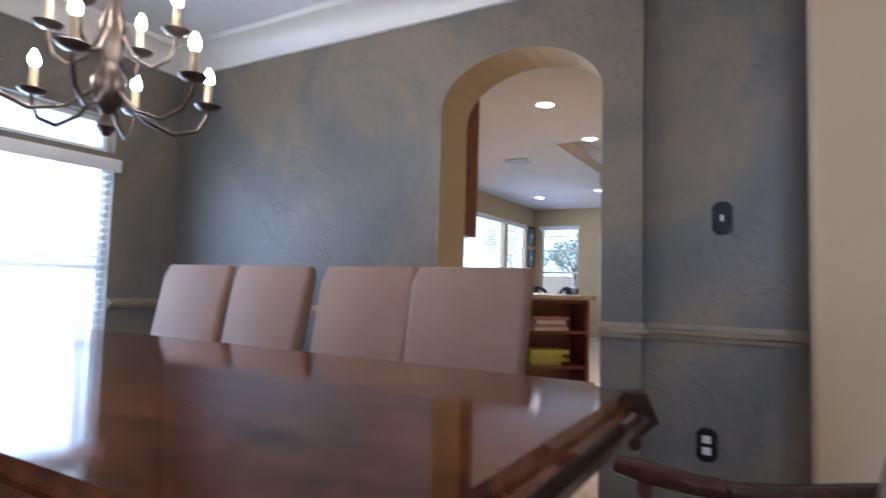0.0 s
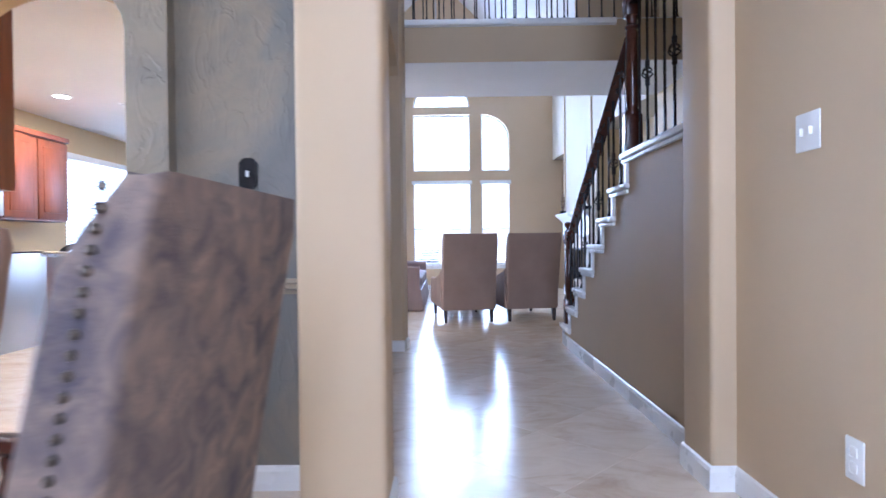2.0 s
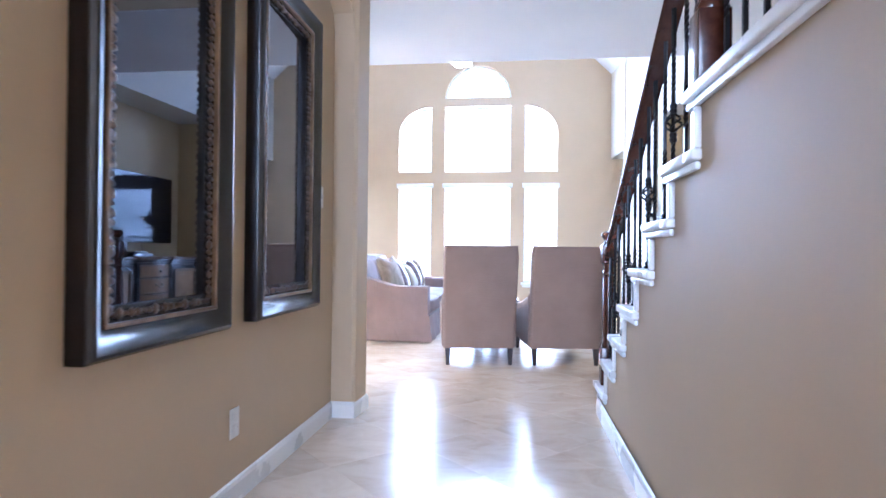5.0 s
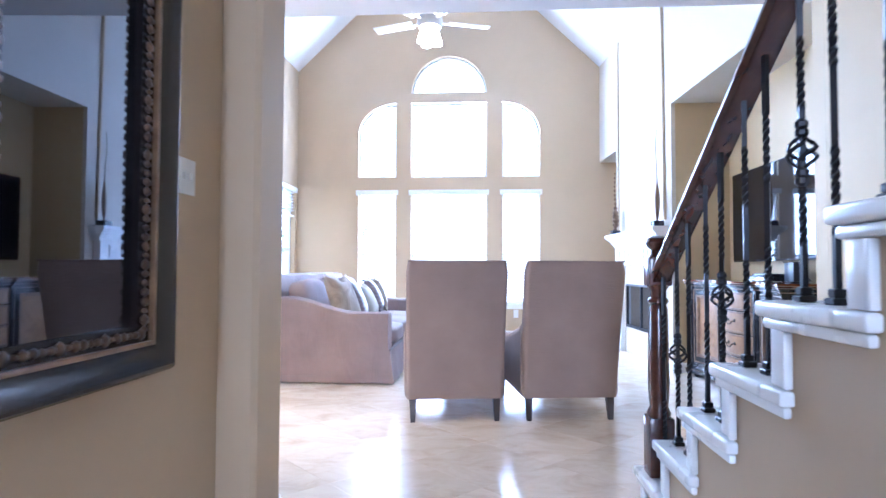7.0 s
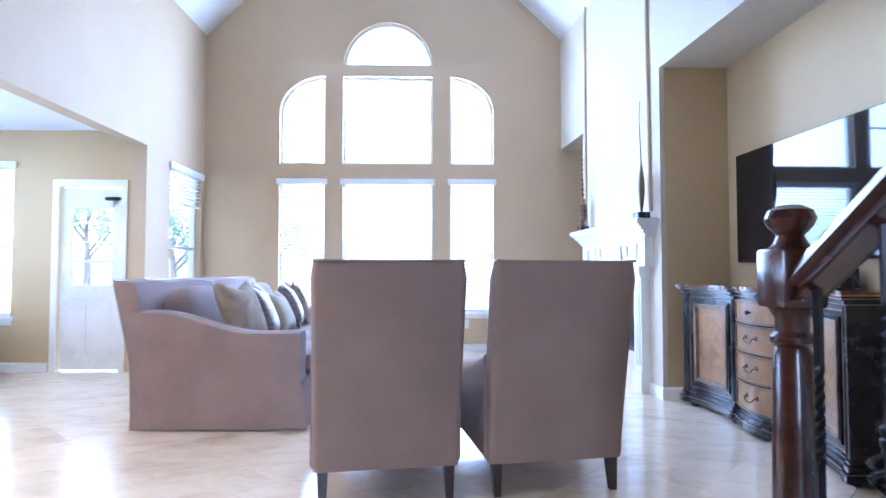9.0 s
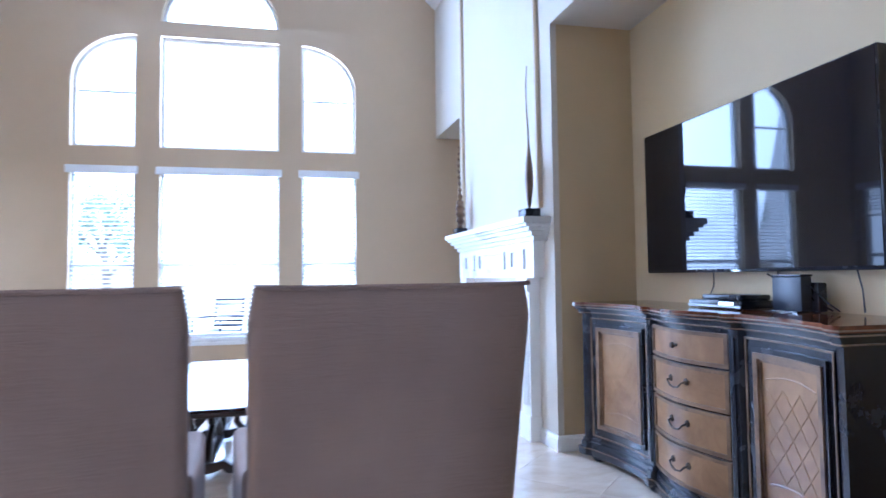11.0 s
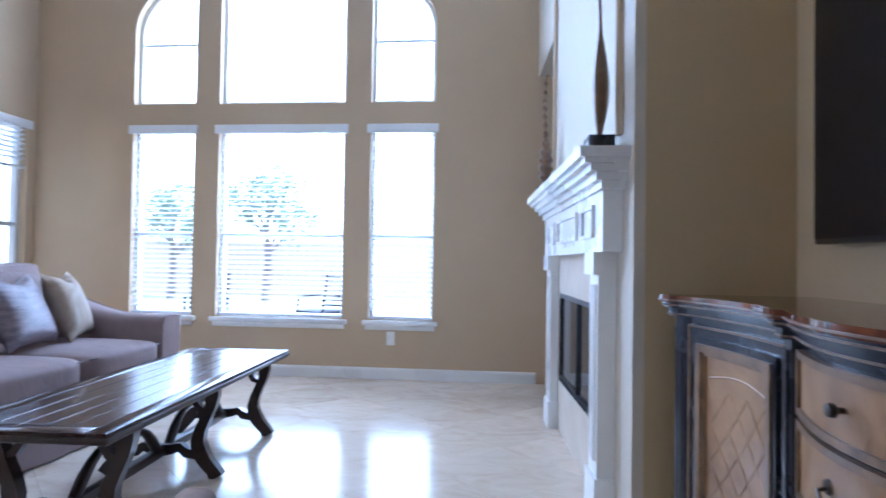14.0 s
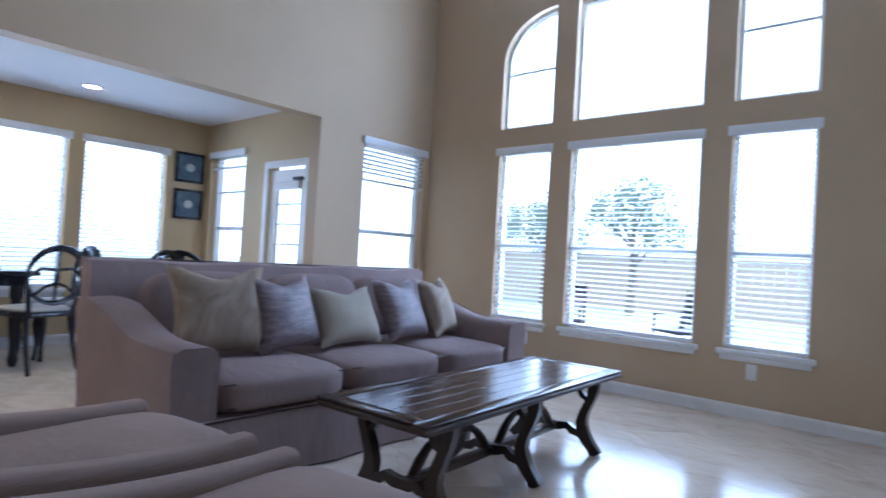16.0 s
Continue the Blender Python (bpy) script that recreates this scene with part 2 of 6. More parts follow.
def tube(bm, pts, r, n=8, flat=1.0):
    """A round bar along points; r: one radius or one for each point."""
    pts = [Vector(p) for p in pts]
    rad = r if isinstance(r, (list, tuple)) else [r] * len(pts)
    rings = []
    up = None
    for i, p in enumerate(pts):
        d = (pts[min(i + 1, len(pts) - 1)] - pts[max(i - 1, 0)]).normalized()
        if up is None:
            up = d.orthogonal().normalized()
        up = (up - d * up.dot(d)).normalized()
        side = d.cross(up)
        rings.append([p + rad[i] * (math.cos(a) * up + flat * math.sin(a) * side) for a in (2 * math.pi * k / n for k in range(n))])
    return rings_mesh(bm, rings)


def prism(bm, poly, axis, lo, hi):
    """Extrude a polygon along an axis. poly holds the two other coordinates in xyz order."""
    def put(p, w):
        c = list(p)
        c.insert(axis, w)
        return Vector(c)
    return rings_mesh(bm, [[put(p, lo) for p in poly], [put(p, hi) for p in poly]])


def sweep(bm, profile, path, z_axis=(0, 0, 1), closed=False):
    """Sweep a profile of (out, up) along a path, mitred; out is to the right of the way."""
    path = [Vector(p) for p in path]
    up = Vector(z_axis)
    rings = []
    n = len(path)
    for i, p in enumerate(path):
        a = path[i] - path[i - 1] if (i > 0 or closed) else path[1] - path[0]
        b = path[(i + 1) % n] - path[i] if (i < n - 1 or closed) else path[-1] - path[-2]
        a, b = a.normalized(), b.normalized()
        ra, rb = a.cross(up).normalized(), b.cross(up).normalized()
        m = ra + rb
        m = m / max(m.dot(ra), 0.2)
        rings.append([p + m * o + up * h for o, h in profile])
    return rings_mesh(bm, rings, closed=closed)


def wall_mesh(bm, axis, inner, outer, u0, u1, z0, z1, holes=()):
    """An upright wall between two planes, with right-angled openings (u0, u1, z0, z1)."""
    us = sorted({u0, u1, *[h[k] for h in holes for k in (0, 1)]})
    zs = sorted({z0, z1, *[h[k] for h in holes for k in (2, 3)]})
    us = [u for u in us if u0 <= u <= u1]
    zs = [z for z in zs if z0 <= z <= z1]

    def solid(i, j):
        if not (0 <= i < len(us) - 1 and 0 <= j < len(zs) - 1):
            return False
        u, z = (us[i] + us[i + 1]) / 2, (zs[j] + zs[j + 1]) / 2
        return not any(h[0] < u < h[1] and h[2] < z < h[3] for h in holes)

    made = {}

    def v(i, j, w):
        key = (i, j, w)
        if key not in made:
            made[key] = bm.verts.new((w, us[i], zs[j]) if axis == 0 else (us[i], w, zs[j]))
        return made[key]

    for i in range(len(us) - 1):
        for j in range(len(zs) - 1):
            if not solid(i, j):
                continue
            for w in (inner, outer):
                bm.faces.new((v(i, j, w), v(i + 1, j, w), v(i + 1, j + 1, w), v(i, j + 1, w)))
            for di, dj, a, b in ((-1, 0, (i, j), (i, j + 1)), (1, 0, (i + 1, j), (i + 1, j + 1)), (0, -1, (i, j), (i + 1, j)), (0, 1, (i, j + 1), (i + 1, j + 1))):
                if not solid(i + di, j + dj):
                    bm.faces.new((v(*a, inner), v(*b, inner), v(*b, outer), v(*a, outer)))
    return bm


def arch_fill(bm, axis, inner, outer, curve, ztop, n):
    """The wall between an arch curve (list of (u, z), left to right) and a level ztop."""
    for (ua, za), (ub, zb) in zip(curve, curve[1:]):
        poly = [(ua, za), (ub, zb), (ub, ztop), (ua, ztop)]
        prism(bm, poly, axis, min(inner, outer), max(inner, outer))
    bmesh.ops.remove_doubles(bm, verts=bm.verts, dist=0.0001)
    return bm


# ---- the large structure ----
FAR = 13.0
LEFT = -0.93
RIDGE_X, EAVE, RIDGE_Z = 1.325, 4.01, 6.18


def right_x(y):
    """The face of the fireplace wall, which runs slightly askew."""
    return 3.75 - 0.054 * (y - 10.2)


def far_windows():
    """(name, u0, u1, z0, z1, arch): the panes of the great window."""
    return [("L", 0.01, 0.588, 0.50, 2.15, ""), ("C", 0.81, 1.948, 0.50, 2.15, ""), ("R", 2.172, 2.73, 0.50, 2.15, ""),
            ("UL", 0.01, 0.588, 2.37, 3.50, "left"), ("UC", 0.81, 1.948, 2.37, 3.50, ""), ("UR", 2.172, 2.73, 2.37, 3.50, "right"),
            ("TOP", 0.81, 1.948, 3.645, 4.21, "half")]


def arch_curve(u0, u1, z1, arch):
    """Points of an opening's curved top, left to right."""
    n = 14
    w = u1 - u0
    if arch == "half":
        r, c = w / 2, (u0 + u1) / 2
        return [(c - r * math.cos(math.pi * k / n), z1 - r + r * math.sin(math.pi * k / n)) for k in range(n + 1)]
    rise = 0.46
    q = [(math.sin(math.pi / 2 * k / n), math.cos(math.pi / 2 * k / n)) for k in range(n + 1)]
    if arch == "right":
        return [(u0 + w * s, z1 - rise + rise * c) for s, c in q]
    return [(u1 - w * s, z1 - rise + rise * c) for s, c in reversed(q)]


bm = bmesh.new()
holes = [w[1:5] for w in far_windows()]
wall_mesh(bm, 1, FAR, FAR + 0.16, LEFT - 0.16, 4.6, 0, EAVE + 0.25, holes)
for nme, u0, u1, z0, z1, arch in far_windows():
    if arch:
        arch_fill(bm, 1, FAR, FAR + 0.16, arch_curve(u0, u1, z1, arch), z1, 14)
prism(bm, [(LEFT - 0.16, EAVE + 0.25), (4.6, EAVE + 0.25), (RIDGE_X, RIDGE_Z + 0.6)], 1, FAR, FAR + 0.16)
structure("wall_far", bm, TAN, "tan painted gable wall pierced by a great arched window", "wall")

# living room, left wall with the wide opening to the breakfast room and a side window
bm = wall_mesh(bmesh.new(), 0, LEFT, LEFT - 0.15, 6.82, FAR, 0, EAVE + 0.3, [(6.82, 8.5, 0, 2.44), (8.5, 11.5, 0, 2.275), (12.04, 12.91, 0.62, 2.18)])
structure("wall_left", bm, TAN, "pale painted wall with wide opening and side window", "wall")

# living room, fireplace wall with the media niche and a narrow niche
bm = bmesh.new()


def skew_block(bm, y0, y1, z0, z1):
    prism(bm, [(right_x(y0), y0), (4.45, y0), (4.45, y1), (right_x(y1), y1)], 2, z0, z1)


skew_block(bm, 10.19, 12.12, 0, 4.6)
skew_block(bm, 12.12, FAR, 2.57, 4.6)
prism(bm, [(right_x(7.88), 7.88), (4.45, 7.88), (4.45, 10.19), (right_x(10.19), 10.19)], 2, 2.64, 4.6)
structure("wall_fireplace", bm, CREAM, "cream painted chimney breast with niches beside it", "wall")
bm = wall_mesh(bmesh.new(), 0, 4.30, 4.45, 7.7, 10.19, 0, 2.64)
box(bm, (3.79, 10.19, 0), (4.3, 10.186, 2.64))
structure("wall_media_niche", bm, GOLD, "golden tan painted back wall of media niche", "wall")
bm = B((4.2, 12.12, 0), (4.3, FAR, 2.57))
structure("wall_narrow_niche", bm, TAN, "tan painted back of narrow niche", "wall")
bm = wall_mesh(bmesh.new(), 0, 3.85, 4.0, -2.0, 7.758, 0, 6.4)
box(bm, (3.85, 7.76, 0), (4.45, 7.88, 4.6))
structure("wall_stairs", bm, GOLD, "gold painted wall beside the staircase", "wall")

# bridge over the end of the hall
bm = B((LEFT - 0.2, 6.64, 2.59), (3.85, 7.9, 2.96))
structure("ceiling_bridge", bm, CEIL, "white painted soffit under the upstairs bridge", "ceiling")
bm = B((0.6, 6.625, 2.595), (3.85, 6.64, 2.97))
structure("wall_bridge_face", bm, TAN, "tan painted face of the upstairs bridge", "wall")
bm = wall_mesh(bmesh.new(), 1, 7.9, 7.8, LEFT - 0.2, 3.85, 2.96, 6.3, [(0.97, 2.94, 2.96, 5.2)])
structure("wall_bridge_back", bm, TAN, "tan painted upper wall over the bridge", "wall")

# vaulted ceiling
bm = bmesh.new()
for x in (LEFT - 0.2, 3.85):
    z = RIDGE_Z - abs(x - RIDGE_X) * (RIDGE_Z - EAVE) / 2.255
    prism(bm, [(x, z), (RIDGE_X, RIDGE_Z), (RIDGE_X, RIDGE_Z + 0.15), (x, z + 0.15)], 1, 7.8, FAR)
structure("ceiling_vault", bm, CEIL, "white painted vaulted ceiling of living room", "ceiling")

# hall: the long wall with its arched recess, the near column and the far pier
bm = bmesh.new()
wall_mesh(bm, 0, 0.95, 0.80, 3.55, 6.81, 0, 6.4)
structure("wall_hall", bm, TAN, "tan painted hall wall behind two framed mirrors", "wall")
bm = bmesh.new()
prism(bm, [(0.80, 6.39), (1.075, 6.39), (1.095, 6.41), (1.110, 6.60), (1.098, 6.62), (0.985, 6.81), (0.80, 6.81)], 2, 0, 6.4)
n = 16
curve = [(3.40 + (6.39 - 3.40) * (0.5 - 0.5 * math.cos(math.pi * k / n)), 2.28 + 0.32 * math.sin(math.pi * k / n) ** 0.6) for k in range(n + 1)]
arch_fill(bm, 0, 0.951, 1.07, curve, 6.4, n)
structure("wall_hall_pier", bm, TAN, "tan painted pier and arched recess of hall", "wall", 35)
bm = B((0.985, 3.17, 0), (1.275, 3.42, 6.4), 0.022, 3)
structure("column_dining", bm, TAN, "tan painted square column beside the dining room", "column", 35)

# foyer and stair side
bm = wall_mesh(bmesh.new(), 0, 2.57, 2.70, -1.2, 3.50, 0, 6.4)
structure("wall_foyer", bm, TAN, "tan painted foyer wall with switch plates", "wall")
bm = B((2.475, 3.49, 0), (2.72, 3.76, 6.4), 0.02, 3)
structure("column_stairs", bm, TAN, "tan painted rounded pier beside the stairs", "column", 35)

# dining room
DW = 3.53
DA = 3.465  # face of the thicker part with the arch
bm = wall_mesh(bmesh.new(), 1, DA, DW + 0.20, -2.55, 0.437, 0, 2.5, [(-0.487, 0.276, 0, 2.006)])
curve = [(-0.1055 - 0.3815 * math.cos(math.pi * k / 14), 1.765 + 0.241 * math.sin(math.pi * k / 14)) for k in range(15)]
arch_fill(bm, 1, DA, DW + 0.20, curve, 2.006, 14)
wall_mesh(bm, 1, DW, DW + 0.20, 0.437, 1.0, 0, 2.5)
bmesh.ops.remove_doubles(bm, verts=bm.verts, dist=0.0001)
bm.normal_update()
for f in bm.faces:
    # the lining of the arch is painted like the kitchen
    c = f.calc_center_median()
    if abs(f.normal.y) < 0.5 and -0.50 < c.x < 0.29 and c.z < 2.05:
        f.material_index = 1
structure("wall_dining", bm, [BLUE, GOLD], "blue-grey trowelled plaster wall with arched doorway", "wall")
bm = wall_mesh(bmesh.new(), 0, -2.42, -2.58, -1.2, DW, 0, 2.5, [(1.75, 3.05, 0.35, 1.585), (1.75, 3.05, 1.65, 1.86)])
structure("wall_dining_window", bm, BLUE, "blue-grey plaster wall with bright window", "wall")
bm = B((-2.6, -1.2, 2.385), (1.13, DW + 0.01, 2.5))
structure("ceiling_dining", bm, CEIL, "white painted dining room ceiling", "ceiling")
bm = B((0.985, -1.2, 2.3), (1.27, 3.175, 6.4))
structure("beam_dining", bm, TAN, "tan painted header over dining room opening", "wall")

# kitchen and breakfast room
bm = wall_mesh(bmesh.new(), 0, -3.12, -3.28, 3.53, 11.69, 0, 2.6, [(8.3, 10.145, 0.55, 2.06), (10.29, 11.10, 0.55, 2.06)])
structure("wall_breakfast", bm, GOLD, "gold painted wall with wide bright windows", "wall")
bm = wall_mesh(bmesh.new(), 1, 11.56, 11.71, -3.12, LEFT - 0.15, 0, 2.6, [(-3.0, -2.28, 0.55, 2.08), (-1.86, -1.16, 0, 1.9)])
structure("wall_breakfast_door", bm, GOLD, "gold painted wall with window and glazed door", "wall")
bm = B((-3.3, DW + 0.19, 2.43), (LEFT - 0.15, 11.71, 2.6))
box(bm, (LEFT - 0.149, DW + 0.19, 2.43), (0.80, 6.81, 2.6))
structure("ceiling_kitchen", bm, CEIL, "white painted kitchen ceiling with downlights", "ceiling")
bm = wall_mesh(bmesh.new(), 1, 6.81, 6.71, LEFT - 0.15, 0.81, 0, 6.4, [(LEFT - 0.15, -0.5, 0, 2.44)])
structure("wall_kitchen", bm, TAN, "tan painted wall between kitchen and living room", "wall")
bm = wall_mesh(bmesh.new(), 1, 3.53, 3.68, -3.3, -2.58, 0, 2.6)
structure("wall_kitchen_corner", bm, GOLD, "gold painted kitchen corner wall", "wall")

# unseen behind the camera: front wall, roof, and a window added for light
bm = wall_mesh(bmesh.new(), 1, -1.2, -1.35, -2.6, 4.0, 0, 6.4, [(1.15, 2.35, 0.9, 4.3)])
structure("wall_foyer_front", bm, TAN, "unseen tan front wall with opening added for light", "wall")
bm = B((-0.2, -1.35, 6.3), (4.0, 7.8, 6.4))
structure("ceiling_foyer", bm, CEIL, "white painted high foyer ceiling", "ceiling")

# ground slab and yard
bm = B((-3.3, -1.4, -0.2), (4.5, 13.16, -0.012))
structure("floor", bm, GROUT, "beige grout bed under polished travertine tiles", "floor")

# ---- trim ----


def base_run(name, path, h=0.095):
    """A baseboard along a path, standing out to the right of the way."""
    prof = [(0.0, 0.0), (0.015, 0.0), (0.015, h - 0.02), (0.009, h - 0.006), (0.0, h)]
    return structure(name, sweep(bmesh.new(), prof, path), TRIM, "white painted baseboard", "baseboard")


base_run("baseboard_far", [(LEFT, FAR, 0), (3.6, FAR, 0)])
base_run("baseboard_left", [(LEFT, 11.5, 0), (LEFT, FAR - 0.016, 0)])
base_run("baseboard_hall", [(0.95, 3.56, 0), (0.95, 6.39, 0), (1.085, 6.39, 0), (1.107, 6.61, 0), (0.985, 6.81, 0)])
base_run("baseboard_column", [(0.985, 3.53, 0), (0.985, 3.17, 0), (1.275, 3.17, 0), (1.275, 3.42, 0)])
base_run("baseboard_dining", [(0.276, DA, 0), (0.437, DA, 0), (0.437, DW, 0), (0.98, DW, 0)])
base_run("baseboard_dining_left", [(-2.42, DA, 0), (-0.487, DA, 0)])
base_run("baseboard_foyer", [(2.475, 3.76, 0), (2.475, 3.49, 0), (2.57, 3.49, 0), (2.57, -1.2, 0)])
base_run("baseboard_stairs", [(2.555, 6.72, 0), (2.555, 3.76, 0)])
base_run("baseboard_niche", [(right_x(10.42), 10.42, 0), (right_x(10.19), 10.183, 0), (4.3, 10.183, 0)])
base_run("baseboard_breakfast", [(-3.12, 4.0, 0), (-3.12, 11.56, 0), (-1.9, 11.56, 0)])

GLAZE = mottled("taupe_glazed_trim", (0.24, 0.20, 0.14), (0.34, 0.285, 0.20), 5, 0.45, 60, 0.1)
crown = [(0.0, -0.16), (0.02, -0.16), (0.03, -0.12), (0.10, -0.04), (0.13, -0.03), (0.13, 0.0), (0.0, 0.0)]
structure("crown_molding", sweep(bmesh.new(), crown, [(-2.42, -1.2, 2.385), (-2.42, DA, 2.385), (0.437, DA, 2.385), (0.437, DW, 2.385), (0.9, DW, 2.385)]), TRIM, "white crown molding under the dining ceiling", "trim", 40)
rail = [(0.0, -0.03), (0.012, -0.03), (0.016, -0.012), (0.03, -0.008), (0.032, 0.008), (0.014, 0.014), (0.01, 0.03), (0.0, 0.03)]
structure("chair_rail", sweep(bmesh.new(), rail, [(0.276, DA, 0.79), (0.437, DA, 0.79), (0.437, DW, 0.79), (0.985, DW, 0.79)]), GLAZE, "taupe glazed chair rail molding", "trim", 40)
structure("chair_rail_left", sweep(bmesh.new(), rail, [(-2.42, 3.06, 0.79), (-2.42, DA, 0.79), (-0.487, DA, 0.79)]), GLAZE, "taupe glazed chair rail molding", "trim", 40)
# thin raised border of the arched panel over the mantel
pts = [(right_x(10.36) - 0.004, 10.36, 1.5)] + [(right_x(11.2 - 0.80 * math.cos(math.pi * k / 14)) - 0.004, 11.2 - 0.80 * math.cos(math.pi * k / 14), 3.78 + 0.62 * math.sin(math.pi * k / 14)) for k in range(15)] + [(right_x(12.0) - 0.004, 12.0, 1.5)]
structure("panel_molding", tube(bmesh.new(), pts, 0.022, 8), TAN, "tan arched panel edge above mantel", "trim", 50)

# ---- windows ----


def offset_loop(u0, u1, z0, z1, arch, d):
    """The outline of an opening moved inwards by d, anticlockwise."""
    a, b, c, e = u0 + d, u1 - d, z0 + d, z1 - d
    if not arch:
        return [(a, c), (b, c), (b, e), (a, e)]
    return [(a, c), (b, c)] + arch_curve(a, b, e, arch)[::-1]


def loop_band(bm, outer, inner, axis, w0, w1):
    n = len(outer)

    def p(q, w):
        return (w, q[0], q[1]) if axis == 0 else (q[0], w, q[1])
    rings = []
    for k in range(n):
        rings.append([p(outer[k], w0), p(inner[k], w0), p(inner[k], w1), p(outer[k], w1)])
    return rings_mesh(bm, rings, closed=True)


slat_meshes = {}


def slat_mesh(w, axis):
    key = (round(w, 3), axis)
    if key not in slat_meshes:
        bm = bmesh.new()
        a = 0.30
        ring = [(-0.024 * math.cos(a), -0.024 * math.sin(a)), (0.0, 0.004), (0.024 * math.cos(a), 0.024 * math.sin(a)), (0.0, 0.0015)]
        if axis == 1:
            rings_mesh(bm, [[(u, p, q) for p, q in ring] for u in (-w / 2, w / 2)])
        else:
            rings_mesh(bm, [[(p, u, q) for p, q in ring] for u in (-w / 2, w / 2)])
        bmesh.ops.recalc_face_normals(bm, faces=bm.faces)
        me = bpy.data.meshes.new("slat")
        bm.to_mesh(me)
        bm.free()
        me.materials.append(SLAT)
        slat_meshes[key] = me
    return slat_meshes[key]


def window(name, axis, plane, out, u0, u1, z0, z1, arch="", sash=None, blinds=False, sill=True, label="", bars=(), drop=1.0):
    """A window in a wall; out: the side on which the outside lies (+1 or -1)."""
    root = tagged(new(name), label or "white framed window with bright daylight behind", "window", kind="structure")

    def pt(u, w, z):
        return (plane + out * w, u, z) if axis == 0 else (u, plane + out * w, z)

    def bx(ua, ub, wa, wb, za, zb, r=0.0):
        a, b = pt(ua, wa, za), pt(ub, wb, zb)
        return B([min(p, q) for p, q in zip(a, b)], [max(p, q) for p, q in zip(a, b)], r)
    g = plane + out * 0.10
    part("window_frame", loop_band(bmesh.new(), offset_loop(u0, u1, z0, z1, arch, 0.0), offset_loop(u0, u1, z0, z1, arch, 0.032), axis, g - 0.03, g + 0.03), WINDOW_WHITE, root)
    bm = bmesh.new()
    vs = [bm.verts.new((g, q[0], q[1]) if axis == 0 else (q[0], g, q[1])) for q in offset_loop(u0, u1, z0, z1, arch, 0.03)]
    bm.faces.new(vs)
    pane = part("pane", bm, GLASS, root)
    pane.visible_shadow = False
    if sash:
        part("meeting_rail", bx(u0 + 0.03, u1 - 0.03, 0.075, 0.125, sash - 0.02, sash + 0.02, 0.004), WINDOW_WHITE, root)
    for kind, q in bars:
        if kind == "h":
            part("glazing_bar", bx(u0 + 0.03, u1 - 0.03, 0.085, 0.115, q - 0.011, q + 0.011), WINDOW_WHITE, root)
    if sill:
        part("window_sill", bx(u0 - 0.045, u1 + 0.045, -0.035, 0.07, z0 - 0.045, z0 - 0.002, 0.008), TRIM, root)
        part("apron", bx(u0 - 0.02, u1 + 0.02, -0.012, -0.001, z0 - 0.085, z0 - 0.046, 0.003), TRIM, root)
    if blinds:
        part("valance", bx(u0 - 0.03, u1 + 0.03, -0.03, -0.002, z1 - 0.045, z1 + 0.03, 0.006), SLAT, root)
        me = slat_mesh(u1 - u0 - 0.02, axis)
        zb = z1 - 0.06 - (z1 - z0 - 0.09) * drop
        n = int((z1 - 0.06 - zb) / 0.043)
        for k in range(n):
            ob = new("slat", me)
            ob.parent = root
            ob.location = pt((u0 + u1) / 2, 0.032, z1 - 0.06 - 0.043 * k)
        part("bottom_rail", bx(u0 + 0.01, u1 - 0.01, 0.012, 0.052, zb - 0.02, zb), SLAT, root)
    return root


names = {"L": "window_1", "C": "window_2", "R": "window_3", "UL": "window_4", "UC": "window_5", "UR": "window_6", "TOP": "window_7"}
for key, u0, u1, z0, z1, arch in far_windows():
    low = key in ("L", "C", "R")
    window(names[key], 1, FAR, 1, u0, u1, z0, z1, arch, 1.22 if low else None, low, low,
           "tall window with white slatted blind and sill" if low else "white framed window with curved top" if arch else "large fixed white framed window pane",
           bars=[("h", 2.93)] if key in ("UL", "UR") else ())
window("window_8", 0, LEFT, -1, 12.04, 12.91, 0.62, 2.18, "", 1.28, True, True, "side window with partly lowered white blind", drop=0.22)
window("window_9", 0, -3.12, -1, 8.3, 10.145, 0.55, 2.06, "", None, True, True, "wide breakfast window with white slatted blind")
window("window_10", 0, -3.12, -1, 10.29, 11.10, 0.55, 2.06, "", None, True, True, "breakfast window with white slatted blind")
window("window_11", 1, 11.56, 1, -3.0, -2.28, 0.55, 2.08, "", 1.25, True, True, "narrow breakfast window with raised white blind", bars=[("h", 1.66)], drop=0.06)
window("window_12", 0, -2.42, -1, 1.75, 3.05, 0.35, 1.585, "", 1.0, True, True, "bright dining room window with white blind")
window("window_13", 0, -2.42, -1, 1.75, 3.05, 1.65, 1.86, "", None, False, False, "bright transom window above dining window")
# assumed window behind the camera, added so the hall gets light
window("window_14", 1, -1.2, -1, 1.15, 2.35, 0.9, 4.3, "", 2.2, False, True, "unseen assumed foyer window added to let light in")

# glazed back door
door = tagged(new("door_1"), "white half-glazed back door with lower panels", "door", kind="structure")
door.location = (-1.51, 11.59, 0)
bm = wall_mesh(bmesh.new(), 1, 0.0, 0.045, -0.30, 0.30, 0.02, 1.84, [(-0.21, 0.21, 0.86, 1.70)])
part("door_leaf", bm, TRIM, door)
for x in (-0.12, 0.12):
    part("door_panel", B((x - 0.085, -0.008, 0.18), (x + 0.085, 0.004, 0.72), 0.006), TRIM, door)
bm = bmesh.new()
bm.faces.new([bm.verts.new(p) for p in ((-0.21, 0.02, 0.86), (0.21, 0.02, 0.86), (0.21, 0.02, 1.70), (-0.21, 0.02, 1.70))])
